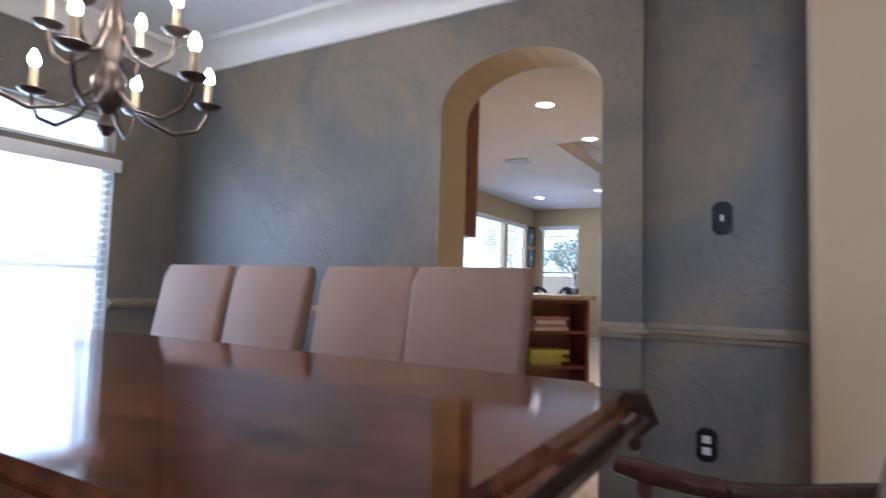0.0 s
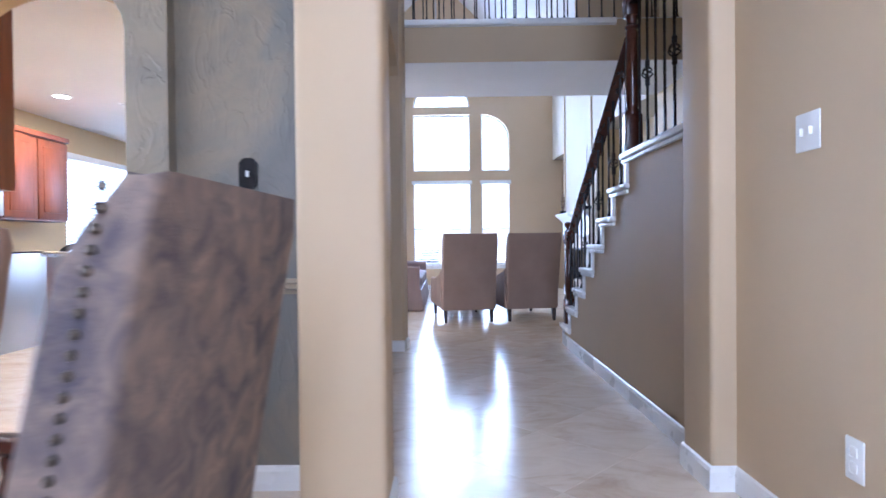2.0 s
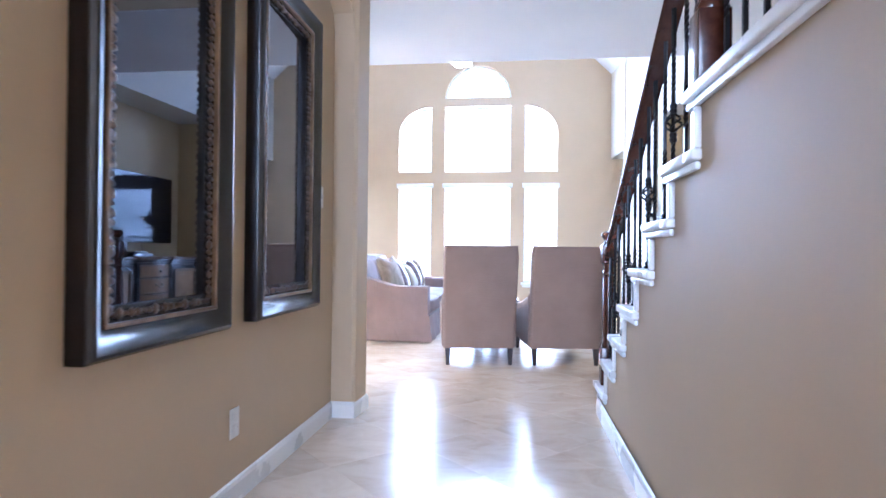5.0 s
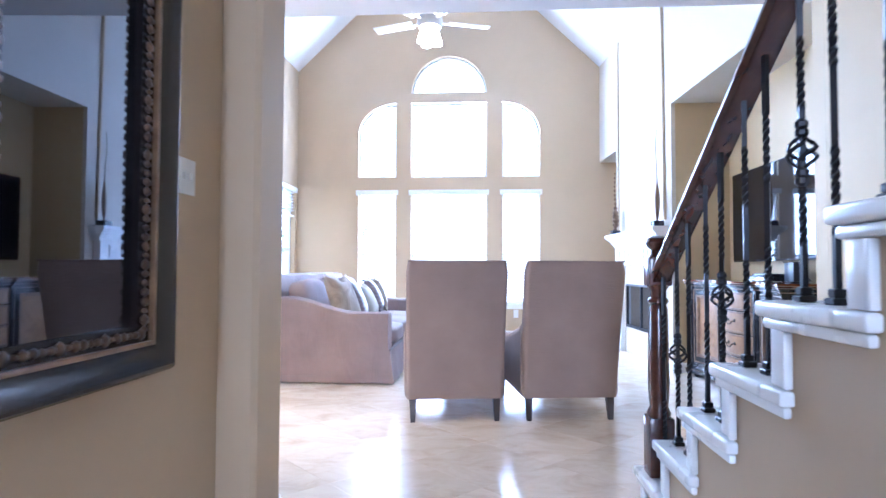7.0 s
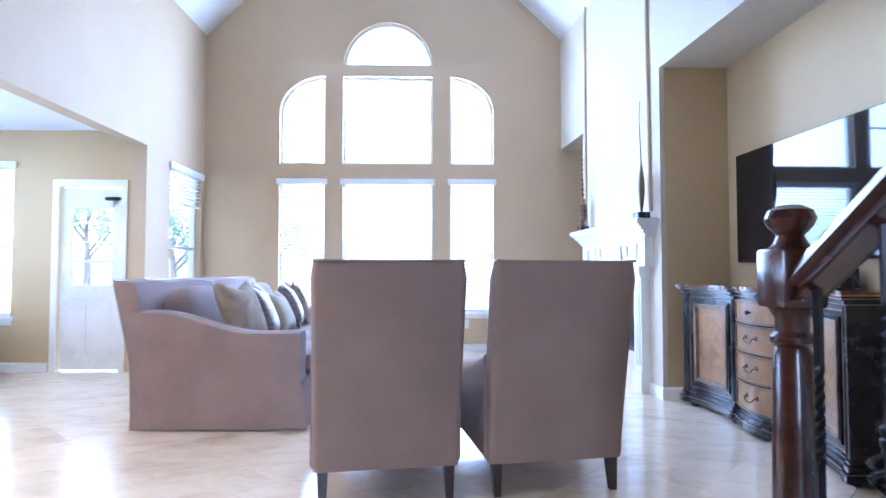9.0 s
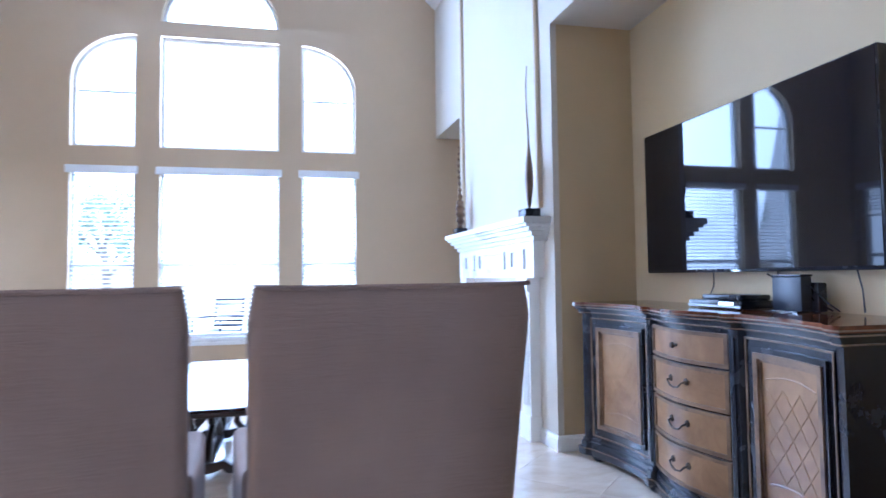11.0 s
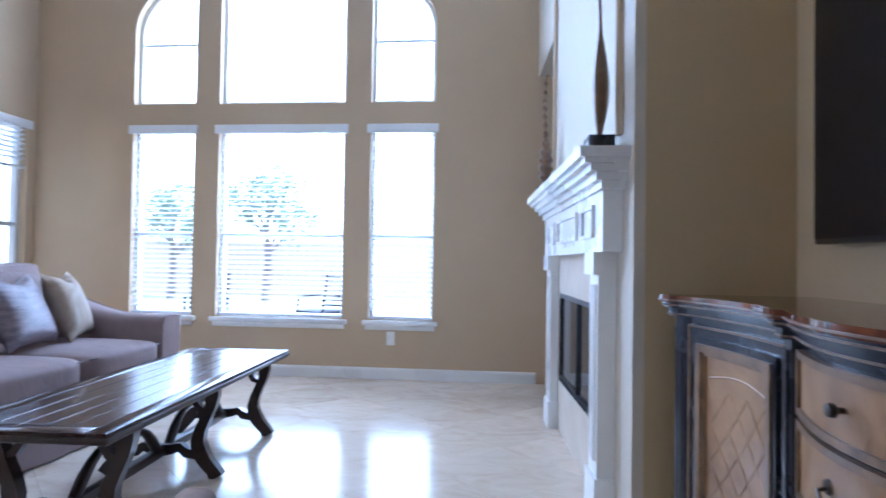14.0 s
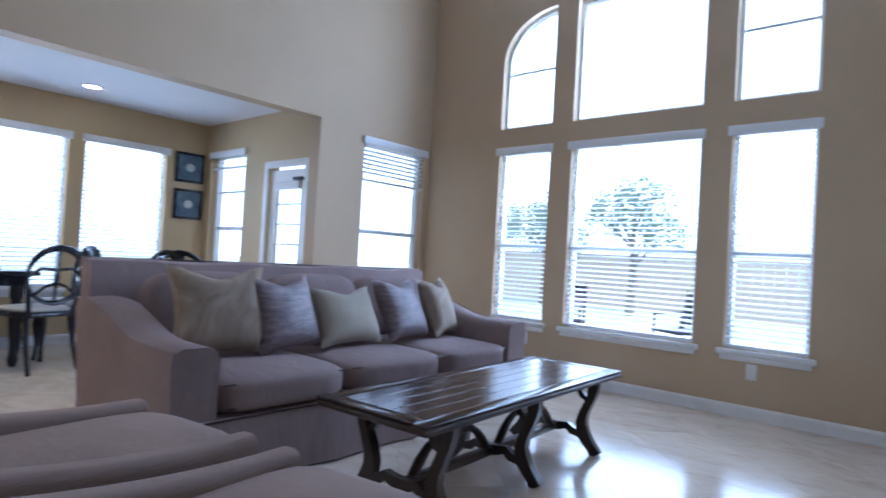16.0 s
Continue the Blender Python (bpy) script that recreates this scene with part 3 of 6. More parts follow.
part("pane", bm, GLASS, door).visible_shadow = False
part("shade_cassette", B((-0.22, -0.03, 1.64), (0.22, -0.001, 1.72), 0.006), SLAT, door)
for z in (1.1, 1.3, 1.5):
    part("glazing_bar", B((-0.21, 0.01, z - 0.008), (0.21, 0.03, z + 0.008)), TRIM, door)
part("casing", loop_band(bmesh.new(), [(-0.37, 0.0), (0.37, 0.0), (0.37, 1.93), (-0.37, 1.93)], [(-0.31, 0.0), (0.31, 0.0), (0.31, 1.86), (-0.31, 1.86)], 1, -0.045, -0.031), TRIM, door)
part("door_closer", B((0.16, -0.07, 1.72), (0.30, -0.02, 1.75), 0.004), IRON, door)

# ---- staircase ----
RISE, RUN, Y1, SX = 0.185, 0.28, 6.83, 2.567
poly = [(3.77, 0.0), (Y1, 0.0)]
for k in range(1, 9):
    y = Y1 - RUN * (k - 1) - 0.03
    poly += [(y, RISE * (k - 1)), (y, RISE * k - 0.04)]
poly += [(3.77, RISE * 8 - 0.04)]
poly = poly[:1] + poly[2:]
stairs = thing("staircase", Matrix(), "tan staircase with white painted treads and trim", "staircase")
part("stair_body", prism(bmesh.new(), [(3.77, 0.0)] + poly[1:], 0, SX, 3.85), TAN, stairs, smooth=0)
for k in range(1, 9):
    yn = Y1 - RUN * (k - 1)
    yb = yn - 0.395 if k < 8 else 3.77
    z = RISE * k
    part("tread", B((SX - 0.035, yn - RUN - 0.02 if k < 8 else 3.77, z - 0.036), (3.84, yn, z), 0.010, 3), TRIM, stairs)
    if k < 8:
        part("tread_return", B((SX - 0.034, yb, z - 0.035), (SX - 0.001, yn - RUN - 0.0205, z - 0.001), 0.008, 3), TRIM, stairs)
    part("tread_molding", B((SX - 0.022, yb + 0.012, z - 0.062), (SX - 0.001, yn - 0.012, z - 0.0365), 0.008), TRIM, stairs)
    part("riser", B((SX - 0.002, yn - 0.034, z - RISE + 0.001), (3.84, yn - 0.024, z - 0.037)), TRIM, stairs)
    part("riser_trim", B((SX - 0.012, yn - 0.10, 0.0 if k == 1 else z - RISE + 0.0005), (SX - 0.001, yn - 0.03, z - 0.063), 0.003), TRIM, stairs)
    part("trim_bead", B((SX - 0.022, yn - 0.108, 0.0 if k == 1 else z - RISE + 0.0005), (SX - 0.001, yn - 0.092, z - 0.063), 0.006), TRIM, stairs)

railing = thing("stair_railing", Matrix(), "mahogany handrail with twisted black iron balusters", "railing")
RX = SX + 0.040


def rail_z(y):
    return 0.985 + (RISE / RUN) * (6.66 - y)


hr = [(-0.032, -0.035), (-0.024, -0.035), (-0.022, -0.012), (-0.036, 0.0), (-0.033, 0.02), (-0.018, 0.034), (0.018, 0.034), (0.033, 0.02), (0.036, 0.0), (0.022, -0.012), (0.024, -0.035), (0.032, -0.035)]


def handrail(name, pts, parent):
    return part(name, rings_mesh(bmesh.new(), [[Vector(p) + Vector((o, 0, h)) for o, h in hr] for p in pts]), MAHOG, parent, "", 50)


handrail("handrail", [(RX, 6.665, rail_z(6.665)), (RX, 4.87, rail_z(4.87))], railing)
handrail("landing_handrail", [(RX, 4.80, 2.40), (RX, 3.77, 2.40)], railing)


def newel(y, z0, ztop, parent):
    p = part("newel_post", box(bmesh.new(), (RX - 0.048, y - 0.048, z0), (RX + 0.048, y + 0.048, z0 + 0.23), 0.006), MAHOG, parent)
    zc = ztop - 0.20
    part("turned_shaft", lathe(bmesh.new(), [(0.044, z0 + 0.23), (0.046, z0 + 0.245), (0.034, z0 + 0.27), (0.038, z0 + 0.30), (0.041, z0 + 0.5 * (zc - z0)), (0.036, zc - 0.09), (0.030, zc - 0.075), (0.040, zc - 0.065), (0.040, zc - 0.055), (0.031, zc - 0.045), (0.031, zc - 0.02), (0.043, zc)], (RX, y, 0), 20), MAHOG, p)
    part("block", B((RX - 0.045, y - 0.045, zc), (RX + 0.045, y + 0.045, zc + 0.115), 0.008), MAHOG, p)
    part("cap", lathe(bmesh.new(), [(0.040, zc + 0.115), (0.030, zc + 0.125), (0.024, zc + 0.14), (0.040, zc + 0.158), (0.046, zc + 0.172), (0.040, zc + 0.188), (0.022, zc + 0.198), (0.004, zc + 0.2)], (RX, y, 0), 20), MAHOG, p)
    return p


newel(6.71, RISE, 1.13, railing)
newel(4.83, RISE * 8, 2.50, railing)


def baluster_mesh(h, style):
    """A twisted square iron bar with shoe; style 1 adds a basket."""
    bm = bmesh.new()
    rings = []
    n = max(int(h / 0.012), 30)
    mid = h * 0.46
    for i in range(n + 1):
        z = h * i / n
        tw = 0.0
        for a, b in ((0.18, 0.40), (0.60, 0.82)):
            lo, hi = a * h, b * h
            tw += min(max((z - lo) / (hi - lo), 0), 1) * math.pi * (hi - lo) / 0.045
        r = 0.0088
        rings.append([(r * math.cos(tw + math.pi / 4 + k * math.pi / 2), r * math.sin(tw + math.pi / 4 + k * math.pi / 2), z) for k in range(4)])
    rings_mesh(bm, rings)
    box(bm, (-0.018, -0.018, 0), (0.018, 0.018, 0.014), 0.003, 1)
    box(bm, (-0.013, -0.013, 0.014), (0.013, 0.013, 0.032), 0.003, 1)
    if style:
        for k in range(4):
            a0 = k * math.pi / 2
            tube(bm, [((0.004 + 0.027 * math.sin(math.pi * j / 8)) * math.cos(a0 + j * 0.45), (0.004 + 0.027 * math.sin(math.pi * j / 8)) * math.sin(a0 + j * 0.45), mid - 0.036 + 0.009 * j) for j in range(9)], 0.0045, 5)
        for z in (mid - 0.062, mid - 0.044, mid + 0.044, mid + 0.062):
            lathe(bm, [(0.008, z - 0.012), (0.014, z - 0.005), (0.014, z + 0.005), (0.008, z + 0.012)], (0, 0, 0), 8)
    bmesh.ops.recalc_face_normals(bm, faces=bm.faces)
    me = bpy.data.meshes.new("baluster")
    bm.to_mesh(me)
    bm.free()
    me.materials.append(IRON)
    return me


bal_cache = {}


def baluster(x, y, z, h, style, parent):
    key = (round(h, 3), style)
    if key not in bal_cache:
        bal_cache[key] = baluster_mesh(h, style)
    ob = new("baluster", bal_cache[key])
    ob.parent = parent
    ob.location = (x, y, z)


count = 0
for k in range(1, 8):
    for d in (0.075, 0.195):
        y = Y1 - RUN * (k - 1) - d
        if y > 6.645 or y < 4.90:
            continue
        baluster(RX, y, RISE * k, rail_z(y) - 0.034 - RISE * k, 1 if count % 3 == 1 else 0, railing)
        count += 1
for j in range(7):
    baluster(RX, 4.69 - 0.13 * j, RISE * 8, 2.366 - RISE * 8, 1 if j % 3 == 1 else 0, railing)

# upstairs bridge rails
for y, name, x0, x1, off in ((6.69, "bridge_railing", 1.0, 3.84, 0.0), (7.83, "gallery_railing", 0.99, 2.92, 0.05)):
    br = thing(name, Matrix(), "dark wood handrail with black iron balusters upstairs", "railing")
    part("handrail", B((x0, y - 0.03, 3.80), (x1, y + 0.03, 3.86), 0.012), MAHOG, br)
    part("base_rail", B((x0, y - 0.05, 2.961), (x1, y + 0.05, 2.985), 0.006), TRIM, br)
    j = 0
    while x0 + 0.08 + off + 0.115 * j < x1 - 0.04:
        baluster(x0 + 0.08 + off + 0.115 * j, y, 2.985, 0.815, 1 if j % 3 == 1 else 0, br)
        j += 1
structure("bridge_ledge", sweep(bmesh.new(), [(0.0, 0.0), (0.03, 0.01), (0.045, 0.04), (0.045, 0.055), (0.0, 0.055)], [(0.9, 6.624, 2.912), (3.03, 6.624, 2.912)]), TRIM, "white molded ledge under the bridge railing", "trim", 40)

DOWNLIGHTS = [(-0.73, 5.53), (-0.71, 6.73), (-2.30, 7.01), (-1.41, 9.73), (-2.5, 10.12)]

# ---- soft shapes ----


def cushion(bm, c, size, puff=0.25, power=4.0, cuts=7, m=None):
    """A stuffed block: rounded sides, swollen middle."""
    tmp = bmesh.new()
    bmesh.ops.create_cube(tmp, size=2.0)
    bmesh.ops.subdivide_edges(tmp, edges=tmp.edges, cuts=cuts, use_grid_fill=True)
    for v in tmp.verts:
        a, b, k = v.co
        q = (abs(a) ** power + abs(b) ** power + abs(k) ** power) ** (1 / power)
        a, b, k = a / q, b / q, k / q
        swell = 1 - puff * (a * a + b * b - a * a * b * b)
        p = Vector((a * size[0] / 2, b * size[1] / 2, k * size[2] / 2 * swell))
        v.co = (m @ p if m else p) + Vector(c)
    me = bpy.data.meshes.new("tmp")
    tmp.to_mesh(me)
    tmp.free()
    bm.from_mesh(me)
    bpy.data.meshes.remove(me)
    return bm


def throw_pillow(bm, c, w, h, t, m):
    """A square pillow with pinched corners."""
    n = 12
    grid = {}
    for s in (1, -1):
        for i in range(n + 1):
            for j in range(n + 1):
                a, b = 2 * i / n - 1, 2 * j / n - 1
                edge = (1 - a * a) * (1 - b * b)
                pin = 1 - 0.13 * (1 - abs(a) ** 2) * abs(b) ** 3
                pin2 = 1 - 0.15 * (1 - abs(b) ** 2) * abs(a) ** 3
                wr = 0.012 * noise.noise((a * 3 + c[1] * 9, b * 3, s))
                chop = 0.16 * h * math.exp(-(a / 0.42) ** 2) * max(b, 0) ** 3
                p = Vector((s * (t / 2) * edge ** 0.42 + wr * edge, a * w / 2 * pin2, b * h / 2 * pin - chop))
                if (i in (0, n) or j in (0, n)) and s == -1:
                    grid[s, i, j] = grid[1, i, j]
                else:
                    grid[s, i, j] = bm.verts.new((m @ p) + Vector(c))
    for s in (1, -1):
        for i in range(n):
            for j in range(n):
                bm.faces.new([grid[s, i, j], grid[s, i + 1, j], grid[s, i + 1, j + 1], grid[s, i, j + 1]])
    return bm


def rounded_rect(a0, a1, b0, b1, r, n=4):
    pts = []
    for cx, cy, st in ((a1 - r, b1 - r, 0), (a0 + r, b1 - r, 1), (a0 + r, b0 + r, 2), (a1 - r, b0 + r, 3)):
        for k in range(n + 1):
            a = math.pi / 2 * (st + k / n)
            pts.append((cx + r * math.cos(a), cy + r * math.sin(a)))
    return pts


# ---- living room ----


def wing_chair():
    ch = thing("lounge_chair", Matrix(), "high-backed taupe upholstered lounge chair on dark legs", "chair", "pair of lounge chairs")
    # back: loft upwards
    rings = []
    for k in range(13):
        f = k / 12
        z = 0.15 + 0.892 * f
        y1 = -0.385 - 0.155 * f ** 1.15
        t = 0.15 - 0.045 * f
        w = 0.315 + 0.012 * f
        if k == 12:
            w, t, y1 = w - 0.012, t - 0.03, y1 + 0.015
        rings.append([(x, y, z + (0.004 * (abs(x) / w) ** 6 if k >= 11 else 0)) for x, y in rounded_rect(-w, w, y1, y1 + t, 0.028)])
    part("backrest", rings_mesh(bmesh.new(), rings), FABRIC_CHAIR, ch, "", 60)
    piping = [(x, -0.54 + 0.012, 1.044 + 0.004 * (abs(x) / 0.327) ** 6) for x in [-0.315 + 0.63 * k / 16 for k in range(17)]]
    part("piping", tube(bmesh.new(), piping, 0.006, 6), FABRIC_CHAIR, ch)
    part("seat_base", B((-0.30, -0.37, 0.152), (0.30, 0.665, 0.32), 0.02, 3), FABRIC_CHAIR, ch)
    part("seat_cushion", cushion(bmesh.new(), (0, 0.19, 0.40), (0.53, 1.02, 0.17), 0.12, 6), FABRIC_CHAIR, ch, "", 60)
    for s in (-1, 1):
        rings = []
        for k in range(11):
            f = k / 10
            y = -0.345 + 1.0 * f
            top = 0.64 - 0.15 * math.sin(f * math.pi / 2) ** 0.8
            w = 0.045
            rings.append([(s * 0.285 + x, y, z) for x, z in rounded_rect(-w, w, 0.15, top, 0.03)])
        part("arm", rings_mesh(bmesh.new(), rings), FABRIC_CHAIR, ch, "", 60)
    for x in (-0.275, 0.275):
        for y in (-0.34, 0.61):
            bm = bmesh.new()
            rings_mesh(bm, [[(x + a * r, y + b * r - (0.02 if z == 0 and y < 0 else 0), z) for a, b in ((-1, -1), (1, -1), (1, 1), (-1, 1))] for r, z in ((0.015, 0.0), (0.024, 0.149))])
            part("leg", bm, DARKWOOD, ch, "dark tapered wooden leg", 30)
    return ch


chair = wing_chair()
chair.matrix_basis = pose(1.672, 8.53, 0, 0, 0, 8.4)
copy_thing(chair, pose(2.428, 8.63, 0, 0, 0, 8.6))


def sofa():
    s = thing("sofa", pose(0.56, 10.64, 0), "long taupe upholstered sofa with skirted base", "sofa")
    Y0, Y1s = -1.31, 1.31
    # back
    rings = []
    for k in range(17):
        y = Y0 + 0.03 + (Y1s - Y0 - 0.06) * k / 16
        top = 0.94 + 0.006 * math.sin(k * 1.3)
        prof = [(-0.50, 0.10), (-0.555, 0.45), (-0.66, top - 0.02), (-0.652, top), (-0.60, top + 0.004), (-0.53, top - 0.01), (-0.515, top - 0.05), (-0.40, 0.45), (-0.38, 0.10)]
        rings.append([(x, y, z) for x, z in prof])
    back = part("backrest", rings_mesh(bmesh.new(), rings), SOFA_CLOTH, s, "", 50)
    part("piping", tube(bmesh.new(), [(-0.655, Y0 + 0.03 + 2.56 * k / 16, 0.943) for k in range(17)], 0.006, 6), DARKWOOD, back)
    # arms with a sweeping top line
    for sg, th, end in ((-1, 0.21, 1.31), (1, 0.21, 1.31)):
        rings = []
        for k in range(15):
            f = k / 14
            x = -0.53 + 1.06 * f
            top = 0.615 + 0.135 * (0.5 + 0.5 * math.cos(math.pi * min(max((f - 0.12) / 0.62, 0), 1)))
            yo = sg * end
            yi = sg * (end - th)
            fl = 0.05 * (1 - f) * 0.4
            prof = [(yi, 0.12), (yi, top - 0.05), (yi + sg * 0.02, top - 0.012), (yi + sg * 0.06, top), (yo - sg * 0.05, top), (yo - sg * 0.008 + sg * fl, top - 0.02), (yo + sg * fl, top - 0.07), (yo - sg * 0.015, 0.12)]
            rings.append([(x - (0.004 if k == 14 else 0.0), y, z) for y, z in prof])
        arm = part("arm", rings_mesh(bmesh.new(), rings), SOFA_CLOTH, s, "", 55)
        pts = []
        for k in range(15):
            f = k / 14
            top = 0.615 + 0.135 * (0.5 + 0.5 * math.cos(math.pi * min(max((f - 0.12) / 0.62, 0), 1)))
            pts.append((-0.53 + 1.06 * f, sg * (end - 0.005) + sg * 0.05 * (1 - f) * 0.4, top - 0.012))
        part("piping", tube(bmesh.new(), pts, 0.005, 6), SOFA_CLOTH, arm)
    part("seat_base", B((-0.45, -1.10, 0.16), (0.50, 1.10, 0.31), 0.02, 3), SOFA_CLOTH, s)
    # three seat cushions with dark welts
    for y0, y1 in ((-1.095, -0.365), (-0.36, 0.395), (0.40, 1.095)):
        c = (0.09, (y0 + y1) / 2, 0.385)
        cu = part("seat_cushion", cushion(bmesh.new(), c, (0.92, y1 - y0, 0.20), 0.18, 7, 8), SOFA_CLOTH, s, "", 60)
        part("piping", tube(bmesh.new(), [(0.535 - 0.012 * (2 * j / 8 - 1) ** 4, y0 + 0.02 + (y1 - y0 - 0.04) * j / 8, 0.335) for j in range(9)], 0.005, 6), DARKWOOD, cu)
        part("piping", tube(bmesh.new(), [(0.530 - 0.012 * (2 * j / 8 - 1) ** 4, y0 + 0.02 + (y1 - y0 - 0.04) * j / 8, 0.440) for j in range(9)], 0.004, 6), DARKWOOD, cu)
    for y0, y1 in ((-1.09, -0.37), (-0.36, 0.37), (0.38, 1.09)):
        part("back_cushion", cushion(bmesh.new(), (-0.33, (y0 + y1) / 2, 0.665), (0.22, y1 - y0, 0.46), 0.0, 4, 7, Matrix.Rotation(radians(-13), 3, "Y")), SOFA_CLOTH, s, "", 60)
    # skirt with kick pleats
    path = [(-0.52, -1.295), (0.54, -1.295), (0.54, 1.295), (-0.52, 1.295)]
    bm = bmesh.new()
    rings = []
    dense = []
    for (xa, ya), (xb, yb) in zip(path, path[1:]):
        n = 34 if abs(yb - ya) > 1 else 16
        for k in range(n):
            dense.append((xa + (xb - xa) * k / n, ya + (yb - ya) * k / n))
    dense.append(path[-1])
    for i, (x, y) in enumerate(dense):
        wv = 0.010 * math.sin(i * 1.7) + 0.006 * math.sin(i * 0.7 + 1)
        ox = 1 if abs(x - 0.54) < 1e-6 else 0
        oy = -1 if y < -1.29 else (1 if y > 1.29 else 0)
        rings.append([(x, y, 0.30), (x + ox * (0.035 + wv), y + oy * (0.02 + wv), 0.012), (x + ox * (0.025 + wv), y + oy * (0.01 + wv), 0.012), (x - ox * 0.012, y - oy * 0.012, 0.30)])
    part("skirt", rings_mesh(bm, rings), SOFA_CLOTH, s, "", 60)
    part("skirt_piping", tube(bmesh.new(), [(x + (0.006 if abs(x - 0.54) < 1e-6 else 0), y, 0.295) for x, y in dense[16:51]], 0.005, 6), DARKWOOD, s)
    part("plinth", B((-0.46, -1.25, 0.0), (0.48, 1.25, 0.15)), DARKWOOD, s)
    return s


sofa()
PIL_A = mottled("cream_print_pillow_cloth", (0.20, 0.14, 0.095), (0.44, 0.37, 0.28), 4.5, 0.85, 140, 0.3, dist=1.0)
PIL_B = mottled("plum_brown_sheen_pillow_cloth", (0.09, 0.065, 0.075), (0.26, 0.20, 0.20), 9, 0.45, 40, 0.4, stretch=(1, 1, 5))
PIL_C = mottled("oatmeal_pillow_cloth", (0.34, 0.30, 0.235), (0.43, 0.385, 0.31), 4, 0.9, 160, 0.4)
for y, x, sz, mat, lab, tilt, spin in ((9.80, 0.58, 0.52, PIL_A, "cream patterned pillow with brown band on sofa", -22, -10), (10.17, 0.62, 0.48, PIL_B, "plum brown sheen pillow leaning on sofa", -25, 8),
                                      (10.60, 0.64, 0.41, PIL_C, "oatmeal rectangular pillow in middle of sofa", -28, 2), (11.10, 0.62, 0.47, PIL_B, "plum brown sheen pillow near sofa end", -26, 10),
                                      (11.53, 0.58, 0.47, PIL_A, "cream patterned pillow against sofa arm", -22, 22)):
    p = thing("throw_pillow", Matrix.Translation((x, y, 0.475)), lab, "pillow", "pillows on the sofa")
    m = Matrix.Rotation(radians(spin), 3, "Z") @ Matrix.Rotation(radians(tilt), 3, "Y")
    w = sz * (1.25 if mat is PIL_C else 1.0)
    part("cover", throw_pillow(bmesh.new(), (0, 0, sz * 0.46), w, sz * 0.96, 0.17, m), mat, p, "", 70)


def coffee_table():
    t = thing("coffee_table", pose(1.748, 10.65, 0, 0, 0, 2.1), "dark carved wooden trestle coffee table", "coffee table")
    L, W = 0.885, 0.30
    part("top_edge", B((-W, -L, 0.414), (W, L, 0.437), 0.008, 3), DARKWOOD, t)
    border = 0.075
    for k in range(5):
        x0 = -W + border + (2 * W - 2 * border) * k / 5
        part("plank", B((x0 + 0.0012, -L + border + 0.002, 0.4372), (x0 + (2 * W - 2 * border) / 5 - 0.0012, L - border - 0.002, 0.4515), 0.002, 1), TRESTLEWOOD, t)
    for sg in (-1, 1):
        x = sg * (W - border / 2)
        part("border_board", B((x - border / 2 + 0.002, -L + 0.003, 0.4372), (x + border / 2 - 0.003, L - 0.003, 0.4525), 0.004, 2), TRESTLEWOOD, t)
        y = sg * (L - border / 2)
        part("border_board", B((-W + border + 0.001, y - border / 2 + 0.003, 0.4372), (W - border - 0.001, y + border / 2 - 0.003, 0.4525), 0.004, 2), TRESTLEWOOD, t)
    part("apron", B((-W + 0.07, -L + 0.16, 0.388), (W - 0.07, L - 0.16, 0.4135), 0.004), DARKWOOD, t)

    def slab(pts, wid, y, thick):
        """A sawn scroll: a flat board whose outline follows a curve."""
        rings = []
        for i, (a, z) in enumerate(pts):
            p, q = pts[max(i - 1, 0)], pts[min(i + 1, len(pts) - 1)]
            d = Vector((q[0] - p[0], q[1] - p[1])).normalized()
            n = Vector((-d.y, d.x)) * wid[i]
            rings.append([(a + n.x, y - thick, z + n.y), (a + n.x * 0.8, y + thick, z + n.y * 0.8), (a - n.x * 0.8, y + thick, z - n.y * 0.8), (a - n.x, y - thick, z - n.y)])
        bm = rings_mesh(bmesh.new(), rings)
        return bm
    for y in (-0.66, 0.0, 0.66):
        for sx in (-1, 1):
            pts = [(0.225, 0.413), (0.236, 0.375), (0.228, 0.325), (0.205, 0.27), (0.182, 0.215), (0.172, 0.165), (0.182, 0.115), (0.212, 0.07), (0.245, 0.035), (0.262, 0.004)]
            part("leg", slab([(sx * a, z) for a, z in pts], [0.040, 0.030, 0.024, 0.023, 0.025, 0.030, 0.036, 0.030, 0.028, 0.034], y, 0.026), DARKWOOD, t, "", 40)
            part("leg_scroll", slab([(sx * a, z) for a, z in ((0.185, 0.125), (0.150, 0.105), (0.115, 0.112), (0.085, 0.135), (0.05, 0.125), (0.0, 0.118))], [0.012, 0.020, 0.022, 0.020, 0.022, 0.026], y, 0.022), DARKWOOD, t, "", 40)
            part("leg_spur", slab([(sx * a, z) for a, z in ((0.205, 0.30), (0.170, 0.315), (0.150, 0.345), (0.155, 0.385))], [0.010, 0.014, 0.014, 0.012], y, 0.018), DARKWOOD, t, "", 40)
    part("stretcher", B((-0.022, -0.66, 0.095), (0.022, 0.66, 0.135), 0.006), DARKWOOD, t)
    for sy in (-1, 1):
        for ya, yb in ((0.60, 0.14), (0.05, 0.50)):
            pts = [(0, sy * (ya + (yb - ya) * f), 0.13 + 0.26 * f + 0.05 * math.sin(f * math.pi * 2)) for f in [k / 10 for k in range(11)]]
            part("curved_brace", tube(bmesh.new(), pts, [0.022, 0.024, 0.020, 0.018, 0.018, 0.018, 0.018, 0.018, 0.020, 0.024, 0.022], 8), DARKWOOD, t, "", 60)
    return t


coffee_table()

